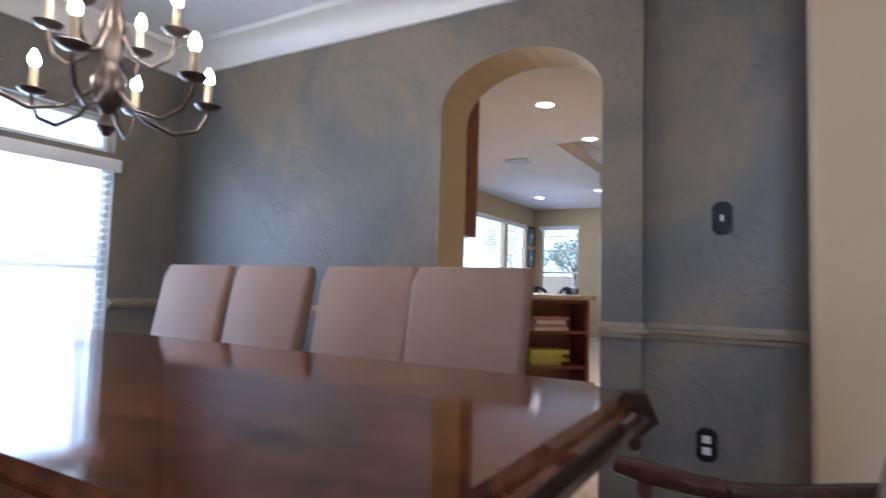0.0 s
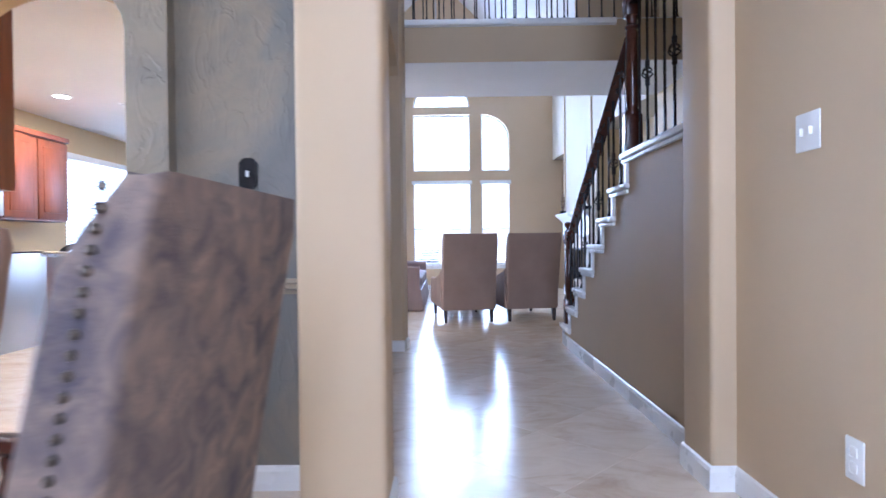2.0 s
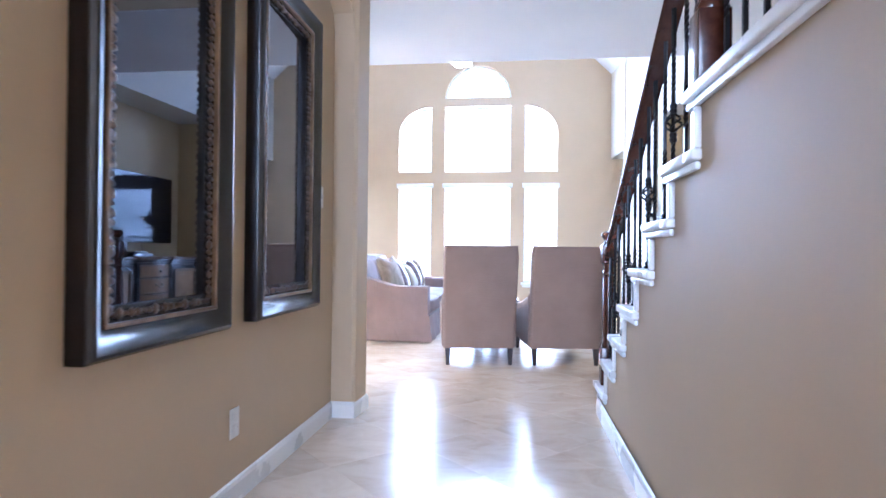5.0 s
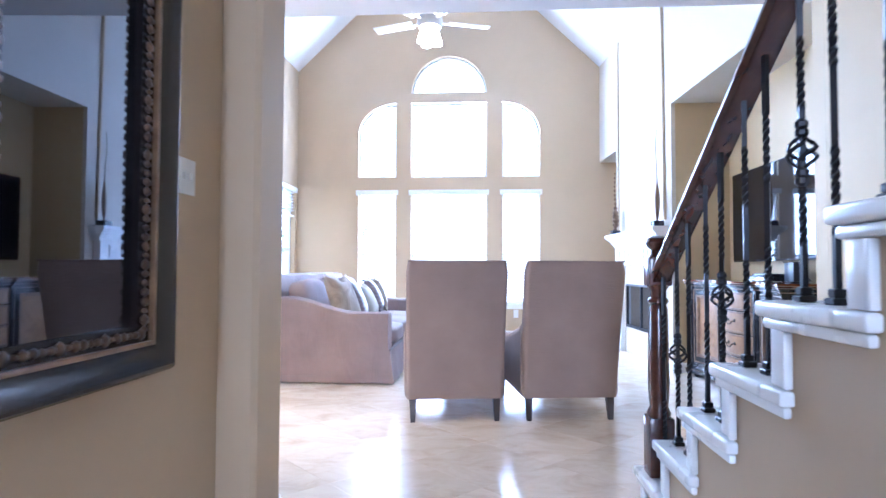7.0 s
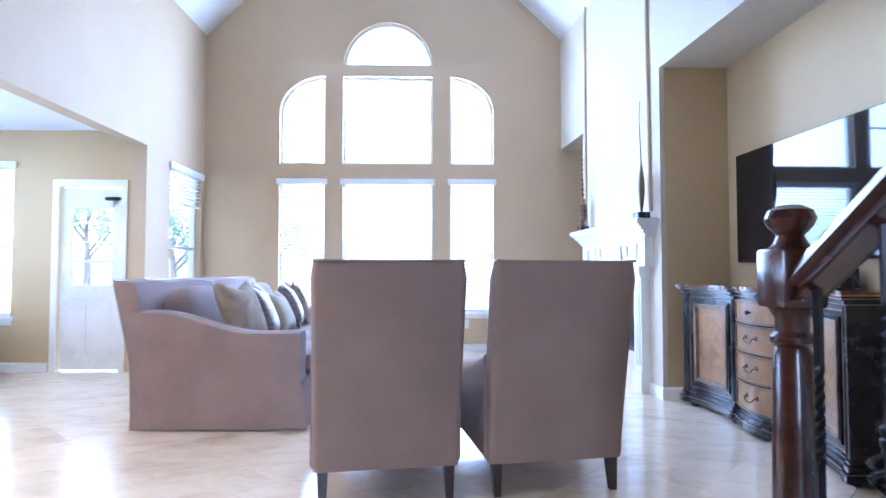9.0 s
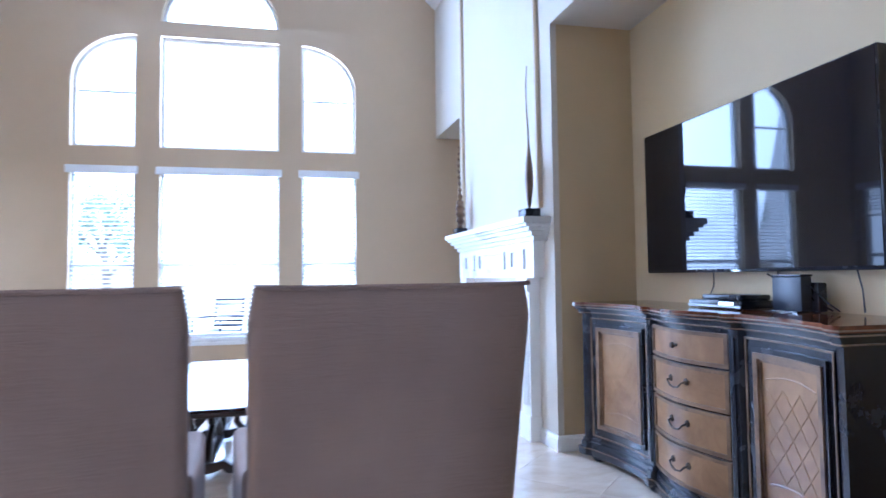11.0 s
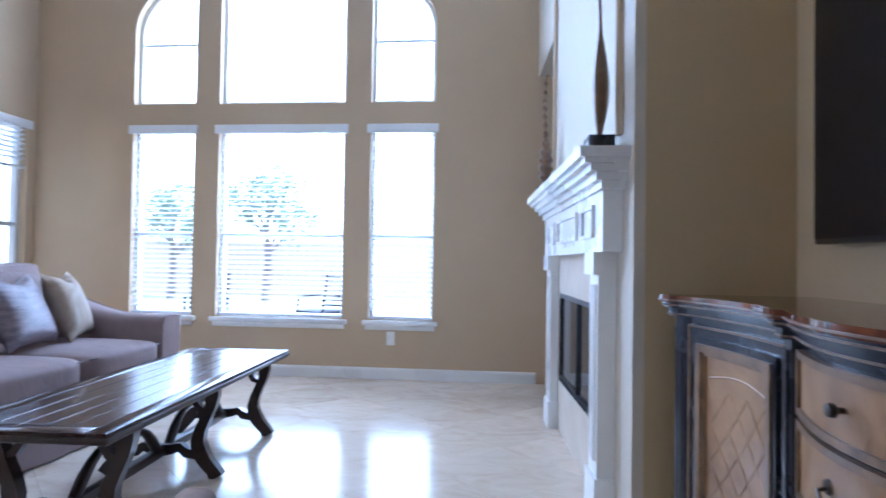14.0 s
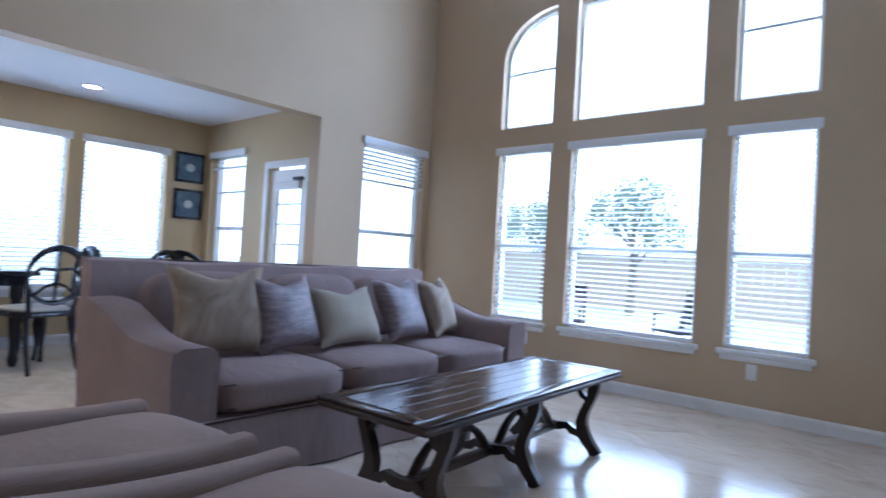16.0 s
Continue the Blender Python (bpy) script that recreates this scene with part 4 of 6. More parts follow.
# fireplace
fire = thing("fireplace", Matrix(), "white painted fireplace mantel with stone surround", "fireplace")


def sk(y0, y1, off0, off1, z0, z1, bm=None):
    bm = bm or bmesh.new()
    return prism(bm, [(right_x(y0) - off0, y0), (right_x(y0) - off1, y0), (right_x(y1) - off1, y1), (right_x(y1) - off0, y1)], 2, z0, z1)


part("mantel_shelf", sk(10.215, 12.02, 0.001, 0.185, 1.392, 1.432), TRIM, fire)
bm = bmesh.new()
for k, (o, e, za, zb) in enumerate(((0.165, 0.012, 1.372, 1.392), (0.14, 0.03, 1.345, 1.372), (0.115, 0.05, 1.315, 1.345), (0.092, 0.068, 1.285, 1.315))):
    sk(10.215 + e, 12.02 - e, 0.001, o, za, zb, bm)
part("cornice", bm, TRIM, fire)
frieze = part("frieze", sk(10.33, 11.93, 0.001, 0.075, 1.05, 1.285), TRIM, fire)
for a, b in ((10.47, 10.70), (10.82, 11.38), (11.50, 11.74)):
    for y0, y1, z0, z1 in ((a, b, 1.225, 1.24), (a, b, 1.11, 1.125), (a, a + 0.015, 1.125, 1.225), (b - 0.015, b, 1.125, 1.225)):
        part("panel_bead", sk(y0, y1, 0.074, 0.088, z0, z1), TRIM, frieze)
for y0 in (10.42, 11.70):
    pil = part("pilaster", sk(y0, y0 + 0.15, 0.001, 0.07, 0.16, 1.05), TRIM, fire)
    part("plinth_block", sk(y0 - 0.012, y0 + 0.162, 0.001, 0.082, 0.0, 0.16), TRIM, pil)
    part("capital", sk(y0 - 0.012, y0 + 0.162, 0.001, 0.092, 0.96, 1.05), TRIM, pil)
    for j in range(3):
        part("flute", sk(y0 + 0.03 + 0.033 * j, y0 + 0.048 + 0.033 * j, 0.069, 0.078, 0.22, 0.92), TRIM, pil)
part("stone_surround", sk(10.572, 11.698, 0.001, 0.02, 0.825, 1.049), STONE, fire, "cream marble facing")
part("stone_surround", sk(10.572, 11.698, 0.001, 0.02, 0.0, 0.305), STONE, fire, "cream marble facing")
part("stone_surround", sk(11.655, 11.698, 0.001, 0.02, 0.306, 0.824), STONE, fire, "cream marble facing")
SLOT_BLACK = plain("vent_slot_black", (0.02, 0.02, 0.022), 0.6)
SMOKE = plain("smoked_fire_glass", (0.03, 0.032, 0.036), 0.08)
part("fire_screen", sk(10.573, 11.654, 0.002, 0.010, 0.306, 0.824), SMOKE, fire, "dark glass fire doors")
for y0, y1, z0, z1 in ((10.573, 11.654, 0.80, 0.824), (10.573, 11.654, 0.306, 0.335), (10.573, 10.595, 0.335, 0.80), (11.632, 11.654, 0.335, 0.80), (11.105, 11.121, 0.335, 0.80)):
    part("screen_frame", sk(y0, y1, 0.010, 0.024, z0, z1), IRON, fire)
# slots drawn as thin black strips on the lower screen frame
for j in range(9):
    part("vent_slot", sk(10.65 + 0.11 * j, 10.72 + 0.11 * j, 0.0245, 0.03, 0.312, 0.326), SLOT_BLACK, fire)


def sculpture(y, off, h, label, ribs):
    x = right_x(y) - off
    s = thing("sculpture", Matrix.Translation((x, y, 1.432)), label, "sculpture", "sculptures on the mantel")
    part("base", B((-0.05, -0.065, 0), (0.05, 0.065, 0.058), 0.003), BLACK, s)
    pts, rad = [], []
    n = 84
    for k in range(n + 1):
        f = k / n
        pts.append((0.006 * math.sin(f * 7), (0.022 * math.sin(f * 9)) * f, 0.056 + h * f))
        rad.append((0.012 + 0.038 * math.sin(math.pi * min(f * 2.2, 1)) ** 1.2 if f < 0.45 else 0.012) * (1 - 0.6 * f) + (0.010 * math.sin(f * 84) if ribs else 0) + (0.016 * max(0, 1 - f * 1.2) if ribs else 0))
    part("blade", tube(bmesh.new(), pts, rad, 10, 0.55), WORN, s, "carved brown and silver wood", 60)


sculpture(10.36, 0.085, 0.94, "tall slender twisted wood sculpture on black base", False)
sculpture(11.86, 0.09, 0.74, "ribbed carved wood sculpture on black base", True)
st = thing("floor_sculpture", Matrix.Translation((3.86, 12.52, 0)), "tall black iron floor sculpture in narrow niche", "sculpture")
part("foot", B((-0.14, -0.14, 0), (0.14, 0.14, 0.04), 0.006), IRON, st)
part("stem", tube(bmesh.new(), [(0.02 * math.sin(k * 0.9), 0.03 * math.sin(k * 0.7), 0.04 + 0.115 * k) for k in range(17)], [0.05 + 0.02 * math.sin(k * 1.4) for k in range(17)], 8), IRON, st)
for k, z in enumerate((1.35, 1.62, 1.78)):
    part("blade", tube(bmesh.new(), [(0, 0, z), (-0.06, -0.10 + 0.06 * k, z + 0.05), (-0.10, -0.19 + 0.10 * k, z + 0.02)], [0.05, 0.035, 0.004], 6, 0.4), IRON, st)

# media console
CX, CY, HL = 4.30, 9.155, 0.875


def front(u):
    """How far the serpentine front stands off the wall."""
    a = abs(u)
    def step(x):
        x = min(max(x, 0), 1)
        return x * x * (3 - 2 * x)
    if a < 0.275:
        body = 0.352 + 0.058 * math.cos(a / 0.275 * math.pi / 2)
    else:
        f = (a - 0.275) / (HL - 0.275)
        body = 0.352 + 0.085 * f ** 1.5 - 0.026 * math.sin(f * math.pi)
    post = 0.026 * step((a - 0.268) / 0.014) * step((0.338 - a) / 0.014) + 0.014 * step((a - HL + 0.055) / 0.014)
    return body + post


def plan(off, du=0.0):
    us = [-HL - du + (2 * HL + 2 * du) * k / 150 for k in range(151)]
    return [(CX - 0.004, CY + HL + du)] + [(CX - front(max(-HL, min(HL, u))) - off, CY + u) for u in us[::-1]] + [(CX - 0.004, CY - HL - du)]


def curved(u0, u1, z0, z1, o0, o1, n=8):
    """A slab that follows the bowed front, from o0 to o1 before it."""
    rings = []
    for k in range(n + 1):
        u = u0 + (u1 - u0) * k / n
        f = front(u)
        rings.append([(CX - f - o0, CY + u, z0), (CX - f - o1, CY + u, z0), (CX - f - o1, CY + u, z1), (CX - f - o0, CY + u, z1)])
    return rings_mesh(bmesh.new(), rings)


def frame_strips(parent, u0, u1, z0, z1, w, o0, o1, mat, name):
    for a, b, c, d in ((u0, u1, z1 - w, z1), (u0, u1, z0, z0 + w), (u0, u0 + w, z0 + w, z1 - w), (u1 - w, u1, z0 + w, z1 - w)):
        part(name, curved(a, b, c, d, o0, o1), mat, parent, "", 40)


con = thing("media_console", Matrix(), "black distressed serpentine console with honey wood panels", "console")
part("body", prism(bmesh.new(), plan(0.0), 2, 0.10, 0.84), BLACK, con, "", 25)
part("top", prism(bmesh.new(), plan(0.045, 0.03), 2, 0.884, 0.906), TABLEWOOD, con, "polished brown wood top", 25)
bm = prism(bmesh.new(), plan(0.035, 0.02), 2, 0.866, 0.8835)
prism(bm, plan(0.018, 0.01), 2, 0.84, 0.8655)
part("top_molding", bm, BLACK, con, "", 25)
part("edge_wear", prism(bmesh.new(), plan(0.0375, 0.0225), 2, 0.872, 0.877), WORN, con, "rubbed brown edge", 25)
part("edge_wear", prism(bmesh.new(), plan(0.0475, 0.0325), 2, 0.888, 0.893), WORN, con, "rubbed brown edge", 25)
part("edge_wear", prism(bmesh.new(), plan(0.0205, 0.0125), 2, 0.844, 0.849), WORN, con, "rubbed brown edge", 25)
bm = prism(bmesh.new(), plan(0.030, 0.02), 2, 0.03, 0.075)
prism(bm, plan(0.018, 0.012), 2, 0.0755, 0.105)
prism(bm, plan(0.008, 0.006), 2, 0.1055, 0.125)
part("base_molding", bm, BLACK, con, "", 25)
part("base_wear", prism(bmesh.new(), plan(0.0325, 0.0225), 2, 0.066, 0.071), WORN, con, "rubbed brown edge", 25)
for u in (-HL + 0.06, -0.30, 0.30, HL - 0.06):
    part("foot", lathe(bmesh.new(), [(0.03, 0.0), (0.042, 0.012), (0.036, 0.03)], (CX - front(u) + 0.03, CY + u, 0), 12), BLACK, con)
for u in (-HL + 0.05, HL - 0.05):
    part("foot", lathe(bmesh.new(), [(0.03, 0.0), (0.042, 0.012), (0.036, 0.03)], (CX - 0.05, CY + u, 0), 12), BLACK, con)
for u in (-0.303, 0.303):
    part("post_bead", curved(u - 0.010, u + 0.010, 0.15, 0.815, 0.0, 0.006, 2), BLACK, con, "", 40)
PULL = mottled("aged_bronze_pull", (0.05, 0.04, 0.032), (0.12, 0.095, 0.07), 30, 0.4, 100, 0.1, 0.8)
zs = [0.135, 0.315, 0.495, 0.675, 0.825]
for k in range(4):
    z0, z1 = zs[k] + 0.008, zs[k + 1] - 0.008
    d = part("drawer", curved(-0.265, 0.265, z0, z1, 0.0, 0.010, 12), PANELWOOD, con, "honey coloured drawer front", 40)
    frame_strips(d, -0.268, 0.268, z0 - 0.003, z1 + 0.003, 0.016, 0.001, 0.018, WORN, "drawer_bead")
    zc = (z0 + z1) / 2
    if k == 3:
        f = front(0.0)
        part("knob", lathe(bmesh.new(), [(0.006, 0), (0.006, 0.012), (0.014, 0.02), (0.012, 0.03), (0.002, 0.032)], (0, 0, 0), 10), PULL, d)
        kb = d.children[-1]
        kb.matrix_basis = Matrix.Translation((CX - f - 0.010, CY, zc)) @ Matrix.Rotation(radians(-90), 4, "Y")
    else:
        f = front(0.05)
        x = CX - f - 0.010
        part("pull", tube(bmesh.new(), [(x, CY - 0.055, zc + 0.012), (x - 0.022, CY - 0.052, zc + 0.006), (x - 0.024, CY - 0.03, zc - 0.014), (x - 0.026, CY, zc - 0.02), (x - 0.024, CY + 0.03, zc - 0.014), (x - 0.022, CY + 0.052, zc + 0.006), (x, CY + 0.055, zc + 0.012)], 0.0045, 6), PULL, d, "", 60)
        for yy in (-0.055, 0.055):
            part("rosette", lathe(bmesh.new(), [(0.016, 0), (0.013, 0.006), (0.004, 0.008)], (0, 0, 0), 10), PULL, d)
            d.children[-1].matrix_basis = Matrix.Translation((x + 0.001, CY + yy, zc + 0.012)) @ Matrix.Rotation(radians(-90), 4, "Y")
for sg in (-1, 1):
    ua, ub = sorted((sg * 0.345, sg * 0.818))
    d = part("door", curved(ua, ub, 0.14, 0.82, 0.0, 0.008, 12), BLACK, con, "", 40)
    part("door_panel", curved(ua + 0.075, ub - 0.075, 0.215, 0.745, 0.0075, 0.012, 12), PANELWOOD, d, "honey burl panel with carved lattice", 40)
    frame_strips(d, ua + 0.055, ub - 0.055, 0.195, 0.765, 0.022, 0.0085, 0.026, WORN, "panel_molding")
    frame_strips(d, ua + 0.035, ub - 0.035, 0.175, 0.785, 0.019, 0.0085, 0.020, BLACK, "panel_molding")
    frame_strips(d, ua + 0.002, ub - 0.002, 0.142, 0.818, 0.007, 0.0085, 0.013, WORN, "edge_bead")
    frame_strips(d, ua + 0.079, ub - 0.079, 0.219, 0.741, 0.009, 0.012, 0.018, WORN, "inner_bead")
    # carved lattice lines on the panel
    c, hw, hh = (ua + ub) / 2, 0.135, 0.21
    for sgn in (-1, 1):
        for off in (-0.22, -0.11, 0.0, 0.11, 0.22):
            pts = []
            for k in range(13):
                u = -hw + 2 * hw * k / 12
                z = sgn * u * 1.25 + off
                if abs(z) < hh - 0.02:
                    pts.append((CX - front(c + u) - 0.0122, CY + c + u, 0.48 + z))
            if len(pts) > 2:
                part("carved_line", tube(bmesh.new(), pts, 0.0016, 5), PANELWOOD, d)
    for z in (0.29, 0.67):
        part("carved_line", tube(bmesh.new(), [(CX - front(c + u) - 0.0122, CY + c + u, z + 0.02 * math.cos(u / hw * math.pi / 2)) for u in [-hw + 2 * hw * k / 10 for k in range(11)]], 0.003, 5), PANELWOOD, d)
    uk = ua + 0.028 if sg > 0 else ub - 0.028
    part("door_pull", tube(bmesh.new(), [(CX - front(uk) - 0.012, CY + uk + 0.012 * math.sin(a), 0.48 + 0.014 * math.cos(a)) for a in [2 * math.pi * k / 10 for k in range(10)]], 0.003, 5), PULL, d)

# television and set-top boxes
tv = thing("television", pose(4.25, 9.20, 1.472, 0, 0, 1.0), "large black flat television mounted on niche wall", "television")
part("casing", B((-0.015, -0.727, -0.402), (0.035, 0.727, 0.402), 0.006), BLACK, tv)
part("screen", B((-0.0185, -0.719, -0.386), (-0.0152, 0.719, 0.394)), SCREEN, tv, "glossy black screen")
part("logo", B((-0.0195, -0.028, -0.4), (-0.0155, 0.028, -0.391)), plain("silver_mark", (0.6, 0.6, 0.6), 0.3, 0.6), tv)
SILVER = plain("brushed_silver_front", (0.42, 0.43, 0.45), 0.4, 0.7)
dvr = thing("set_top_box", pose(4.15, 9.20, 0.906, 0, 0, 4), "flat black and silver set-top box on console", "set-top box")
part("case", B((-0.09, -0.21, 0.004), (0.10, 0.11, 0.038), 0.004), BLACK, dvr)
part("front_plate", B((-0.095, -0.21, 0.008), (-0.0902, 0.11, 0.018)), SILVER, dvr)
part("display", B((-0.0975, -0.17, 0.020), (-0.0912, -0.09, 0.032)), plain("lit_display", (0.85, 0.9, 0.95), 0.3, 0, 1.2), dvr)
bx2 = thing("disc_player", pose(4.17, 9.20, 0.944, 0, 0, 4), "thin black disc player on top of box", "player")
part("case", B((-0.08, -0.17, 0), (0.09, 0.06, 0.024), 0.006), BLACK, bx2)
rt = thing("router", pose(4.20, 8.84, 0.906, 0, 0, -6), "upright dark blue-grey router box on console", "router")
part("case", B((-0.028, -0.085, 0.006), (0.020, 0.085, 0.142), 0.006), plain("dark_slate_plastic", (0.03, 0.035, 0.05), 0.4), rt)
part("lid", B((-0.031, -0.088, 0.1421), (0.023, 0.088, 0.150), 0.003), BLACK, rt)
part("back_unit", B((0.0205, -0.115, 0.004), (0.060, -0.02, 0.118), 0.006), BLACK, rt)
part("foot", B((-0.05, -0.09, 0.0), (0.05, 0.09, 0.006)), BLACK, rt)
for pts in ([(4.28, 9.42, 1.08), (4.27, 9.41, 1.0), (4.22, 9.40, 0.92)], [(4.28, 9.0, 1.08), (4.27, 8.99, 1.03), (4.19, 8.96, 1.06)], [(4.18, 8.83, 1.0), (4.2, 8.76, 1.02), (4.22, 8.70, 0.95), (4.24, 8.66, 0.915)],
            [(4.18, 8.83, 0.97), (4.2, 8.78, 0.985), (4.22, 8.73, 0.94), (4.25, 8.70, 0.915)], [(4.28, 8.62, 1.08), (4.28, 8.60, 1.0), (4.27, 8.585, 0.915)]):
    c = thing("cable", Matrix(), "thin black cable hanging behind the console", "cable")
    part("cord", tube(bmesh.new(), pts, 0.0035, 6), BLACK, c)

# ceiling fan
fan = thing("ceiling_fan", Matrix.Translation((1.33, 10.45, 3.62)), "ceiling fan with white blades and glass lights", "ceiling fan")
FANM = plain("brushed_nickel", (0.5, 0.48, 0.45), 0.3, 0.9)
part("rod", tube(bmesh.new(), [(0, 0, 0.1), (0, 0, 2.5)], 0.014, 10), FANM, fan)
part("motor", lathe(bmesh.new(), [(0.05, -0.06), (0.12, -0.05), (0.14, 0.0), (0.13, 0.06), (0.06, 0.10), (0.02, 0.14)], (0, 0, 0), 20), FANM, fan)
part("canopy", lathe(bmesh.new(), [(0.03, 2.3), (0.08, 2.36), (0.08, 2.5)], (0, 0, 0), 16), FANM, fan)
for k in range(5):
    a = 2 * math.pi * k / 5 + 0.3
    m = Matrix.Rotation(a, 4, "Z")
    bm = B((0.20, -0.065, 0.012), (0.66, 0.065, 0.022), 0.004)
    bm.transform(m @ Matrix.Rotation(radians(10), 4, "X"))
    bl = part("blade", bm, TRIM, fan)
    bm = B((0.11, -0.02, 0.005), (0.26, 0.02, 0.013), 0.003)
    bm.transform(m)
    part("blade_iron", bm, FANM, bl)
for k in range(4):
    a = math.pi / 2 * k + 0.5
    c = (0.085 * math.cos(a), 0.085 * math.sin(a), -0.16)
    part("glass_shade", lathe(bmesh.new(), [(0.055, -0.06), (0.05, -0.02), (0.03, 0.04), (0.016, 0.08)], c, 14), plain("lit_frosted_glass", (1.0, 0.82, 0.62), 0.5, 0, 9.0), fan)

# ---- hall ----
FRAME_DARK = mottled("black_brown_frame_lacquer", (0.008, 0.006, 0.008), (0.016, 0.011, 0.011), 6, 0.22, 60, 0.08)
CARVED = mottled("carved_bronze_gilt", (0.03, 0.022, 0.02), (0.22, 0.14, 0.085), 40, 0.42, 120, 0.3, 0.4)


def framed_mirror(y0, y1, z0, z1, lean=0.0):
    mr = thing("framed_mirror", Matrix(), "large mirror in ornate dark carved frame", "mirror", "mirrors in the hall")
    X = 0.952

    def ringed(profile):
        """profile: (distance inwards, height off the wall)"""
        rings = []
        for sy, sz, yy, zz in ((-1, 1, y1, z0), (1, 1, y0, z0), (1, -1, y0, z1), (-1, -1, y1, z1)):
            rings.append([(X + h, yy + sy * d, zz + sz * d) for d, h in profile])
        return rings_mesh(bmesh.new(), rings, closed=True)
    part("outer_frame", ringed([(0.0, 0.0), (0.0, 0.052), (0.006, 0.060), (0.010, 0.068), (0.020, 0.072), (0.030, 0.068), (0.055, 0.050), (0.072, 0.042), (0.082, 0.041), (0.082, 0.0)]), FRAME_DARK, mr, "", 40)
    part("gilt_strip", ringed([(0.080, 0.0), (0.080, 0.049), (0.086, 0.051), (0.092, 0.049), (0.092, 0.0)]), WORN, mr, "worn bronze strip", 30)
    part("inner_frame", ringed([(0.091, 0.0), (0.091, 0.034), (0.135, 0.026), (0.135, 0.0)]), FRAME_DARK, mr, "", 30)
    # carved leaf border
    bm = bmesh.new()
    d = 0.113
    for a, b in (((y0 + d, z0 + d), (y1 - d, z0 + d)), ((y1 - d, z0 + d), (y1 - d, z1 - d)), ((y1 - d, z1 - d), (y0 + d, z1 - d)), ((y0 + d, z1 - d), (y0 + d, z0 + d))):
        n = int(math.hypot(b[0] - a[0], b[1] - a[1]) / 0.025)
        for k in range(n):
            f = (k + 0.5) / n
            c = Vector((X + 0.034, a[0] + (b[0] - a[0]) * f, a[1] + (b[1] - a[1]) * f))
            r = 0.0135 + 0.004 * math.sin(k * 2.1)
            vs = bmesh.ops.create_icosphere(bm, subdivisions=1, radius=1.0)["verts"]
            for v in vs:
                v.co = c + Vector((v.co.x * 0.010, v.co.y * r, v.co.z * r * (1.1 if k % 2 else 0.8)))
    part("carved_border", bm, CARVED, mr, "carved leaf border", 60)["kind"] = "stuff"
    bm = B((X, y0 + 0.13, z0 + 0.13), (X + 0.014, y1 - 0.13, z1 - 0.13))
    for v in bm.verts:
        # the glass sits a touch askew in its rebate
        v.co.x -= lean * (v.co.y - (y0 + y1) / 2)
    part("mirror_glass", bm, MIRROR, mr, "mirror glass tinted dark to dim its reflections")


framed_mirror(4.297, 5.02, 0.70, 2.20)
framed_mirror(5.243, 5.98, 0.70, 2.19, 0.036)


def plate(place, normal, kind, dark=False, gang=1, label=""):
    """A wall plate; normal: x or y axis and sign."""
    rot = {"+x": 0, "-x": 180, "-y": -90, "+y": 90}[normal]
    p = thing("wall_plate", Matrix.Translation(place) @ Matrix.Rotation(radians(rot), 4, "Z"), label or "white plastic %s plate on wall" % kind, kind)
    mat = IRON if dark else WHITE_PLASTIC
    w = 0.036 + 0.023 * (gang - 1)
    if dark:
        out = [(w, 0.044), (w - 0.008, 0.050), (w - 0.010, 0.056), (0.012, 0.062)]
        poly = out + [(-a, z) for a, z in out[::-1]] + [(-a, -z) for a, z in out] + [(a, -z) for a, z in out[::-1]]
        bm = prism(bmesh.new(), poly, 0, 0.0, 0.004)
        prism(bm, [(a * 0.86, z * 0.92) for a, z in poly], 0, 0.0039, 0.0075)
        part("cover", bm, mat, p, "", 25)
    else:
        part("cover", B((0.0, -w, -0.058), (0.007, w, 0.058), 0.004), mat, p)
    for g in range(gang):
        c = (g - (gang - 1) / 2) * 0.046
        if kind == "switch":
            part("toggle", B((0.0065, c - 0.005, -0.012), (0.018, c + 0.005, 0.012), 0.002), WHITE_PLASTIC, p, "white toggle")
        else:
            for z in (-0.021, 0.021):
                part("socket", B((0.0065, c - 0.015, z - 0.014), (0.0095, c + 0.015, z + 0.014), 0.004), WHITE_PLASTIC, p)
    return p


plate((0.714, DW - 0.001, 1.225), "-y", "switch", True, 1, "dark bronze switch plate with white toggle")
plate((0.66, DW - 0.001, 0.38), "-y", "outlet", True, 1, "dark bronze outlet plate with white sockets")
plate((2.569, 3.04, 1.275), "-x", "switch", False, 2)
plate((2.569, 2.84, 0.36), "-x", "outlet", False, 1)
plate((0.951, 5.17, 0.315), "+x", "outlet", False, 1)
plate((0.951, 6.11, 1.29), "+x", "switch", False, 3)
plate((2.375, FAR - 0.001, 0.345), "-y", "outlet", False, 1)
plate((0.415, FAR - 0.001, 0.345), "-y", "outlet", False, 1)

# ---- dining room ----
EDGEWOOD = wood("dark_carved_table_edge", (0.014, 0.006, 0.004), (0.05, 0.02, 0.011), 0.28, (4, 4, 4), coat=0.4)
dt = thing("dining_table", pose(-0.78, 1.80, 0), "long glossy walnut dining table with carved edge", "dining table")
HX, HY = 1.46, 0.41


def table_plan(o):
    hx, hy, c = HX + o, HY + o, 0.07
    pts = []
    for sx, sy in ((1, 1), (-1, 1), (-1, -1), (1, -1)):
        arc = [(hx - c, hy), (hx - c + 0.01, hy - c * 0.45), (hx - c * 0.45, hy - c + 0.01), (hx, hy - c)]
        arc = [(sx * a, sy * b) for a, b in arc]
        pts += arc[::-1] if sx * sy > 0 else arc
    return pts


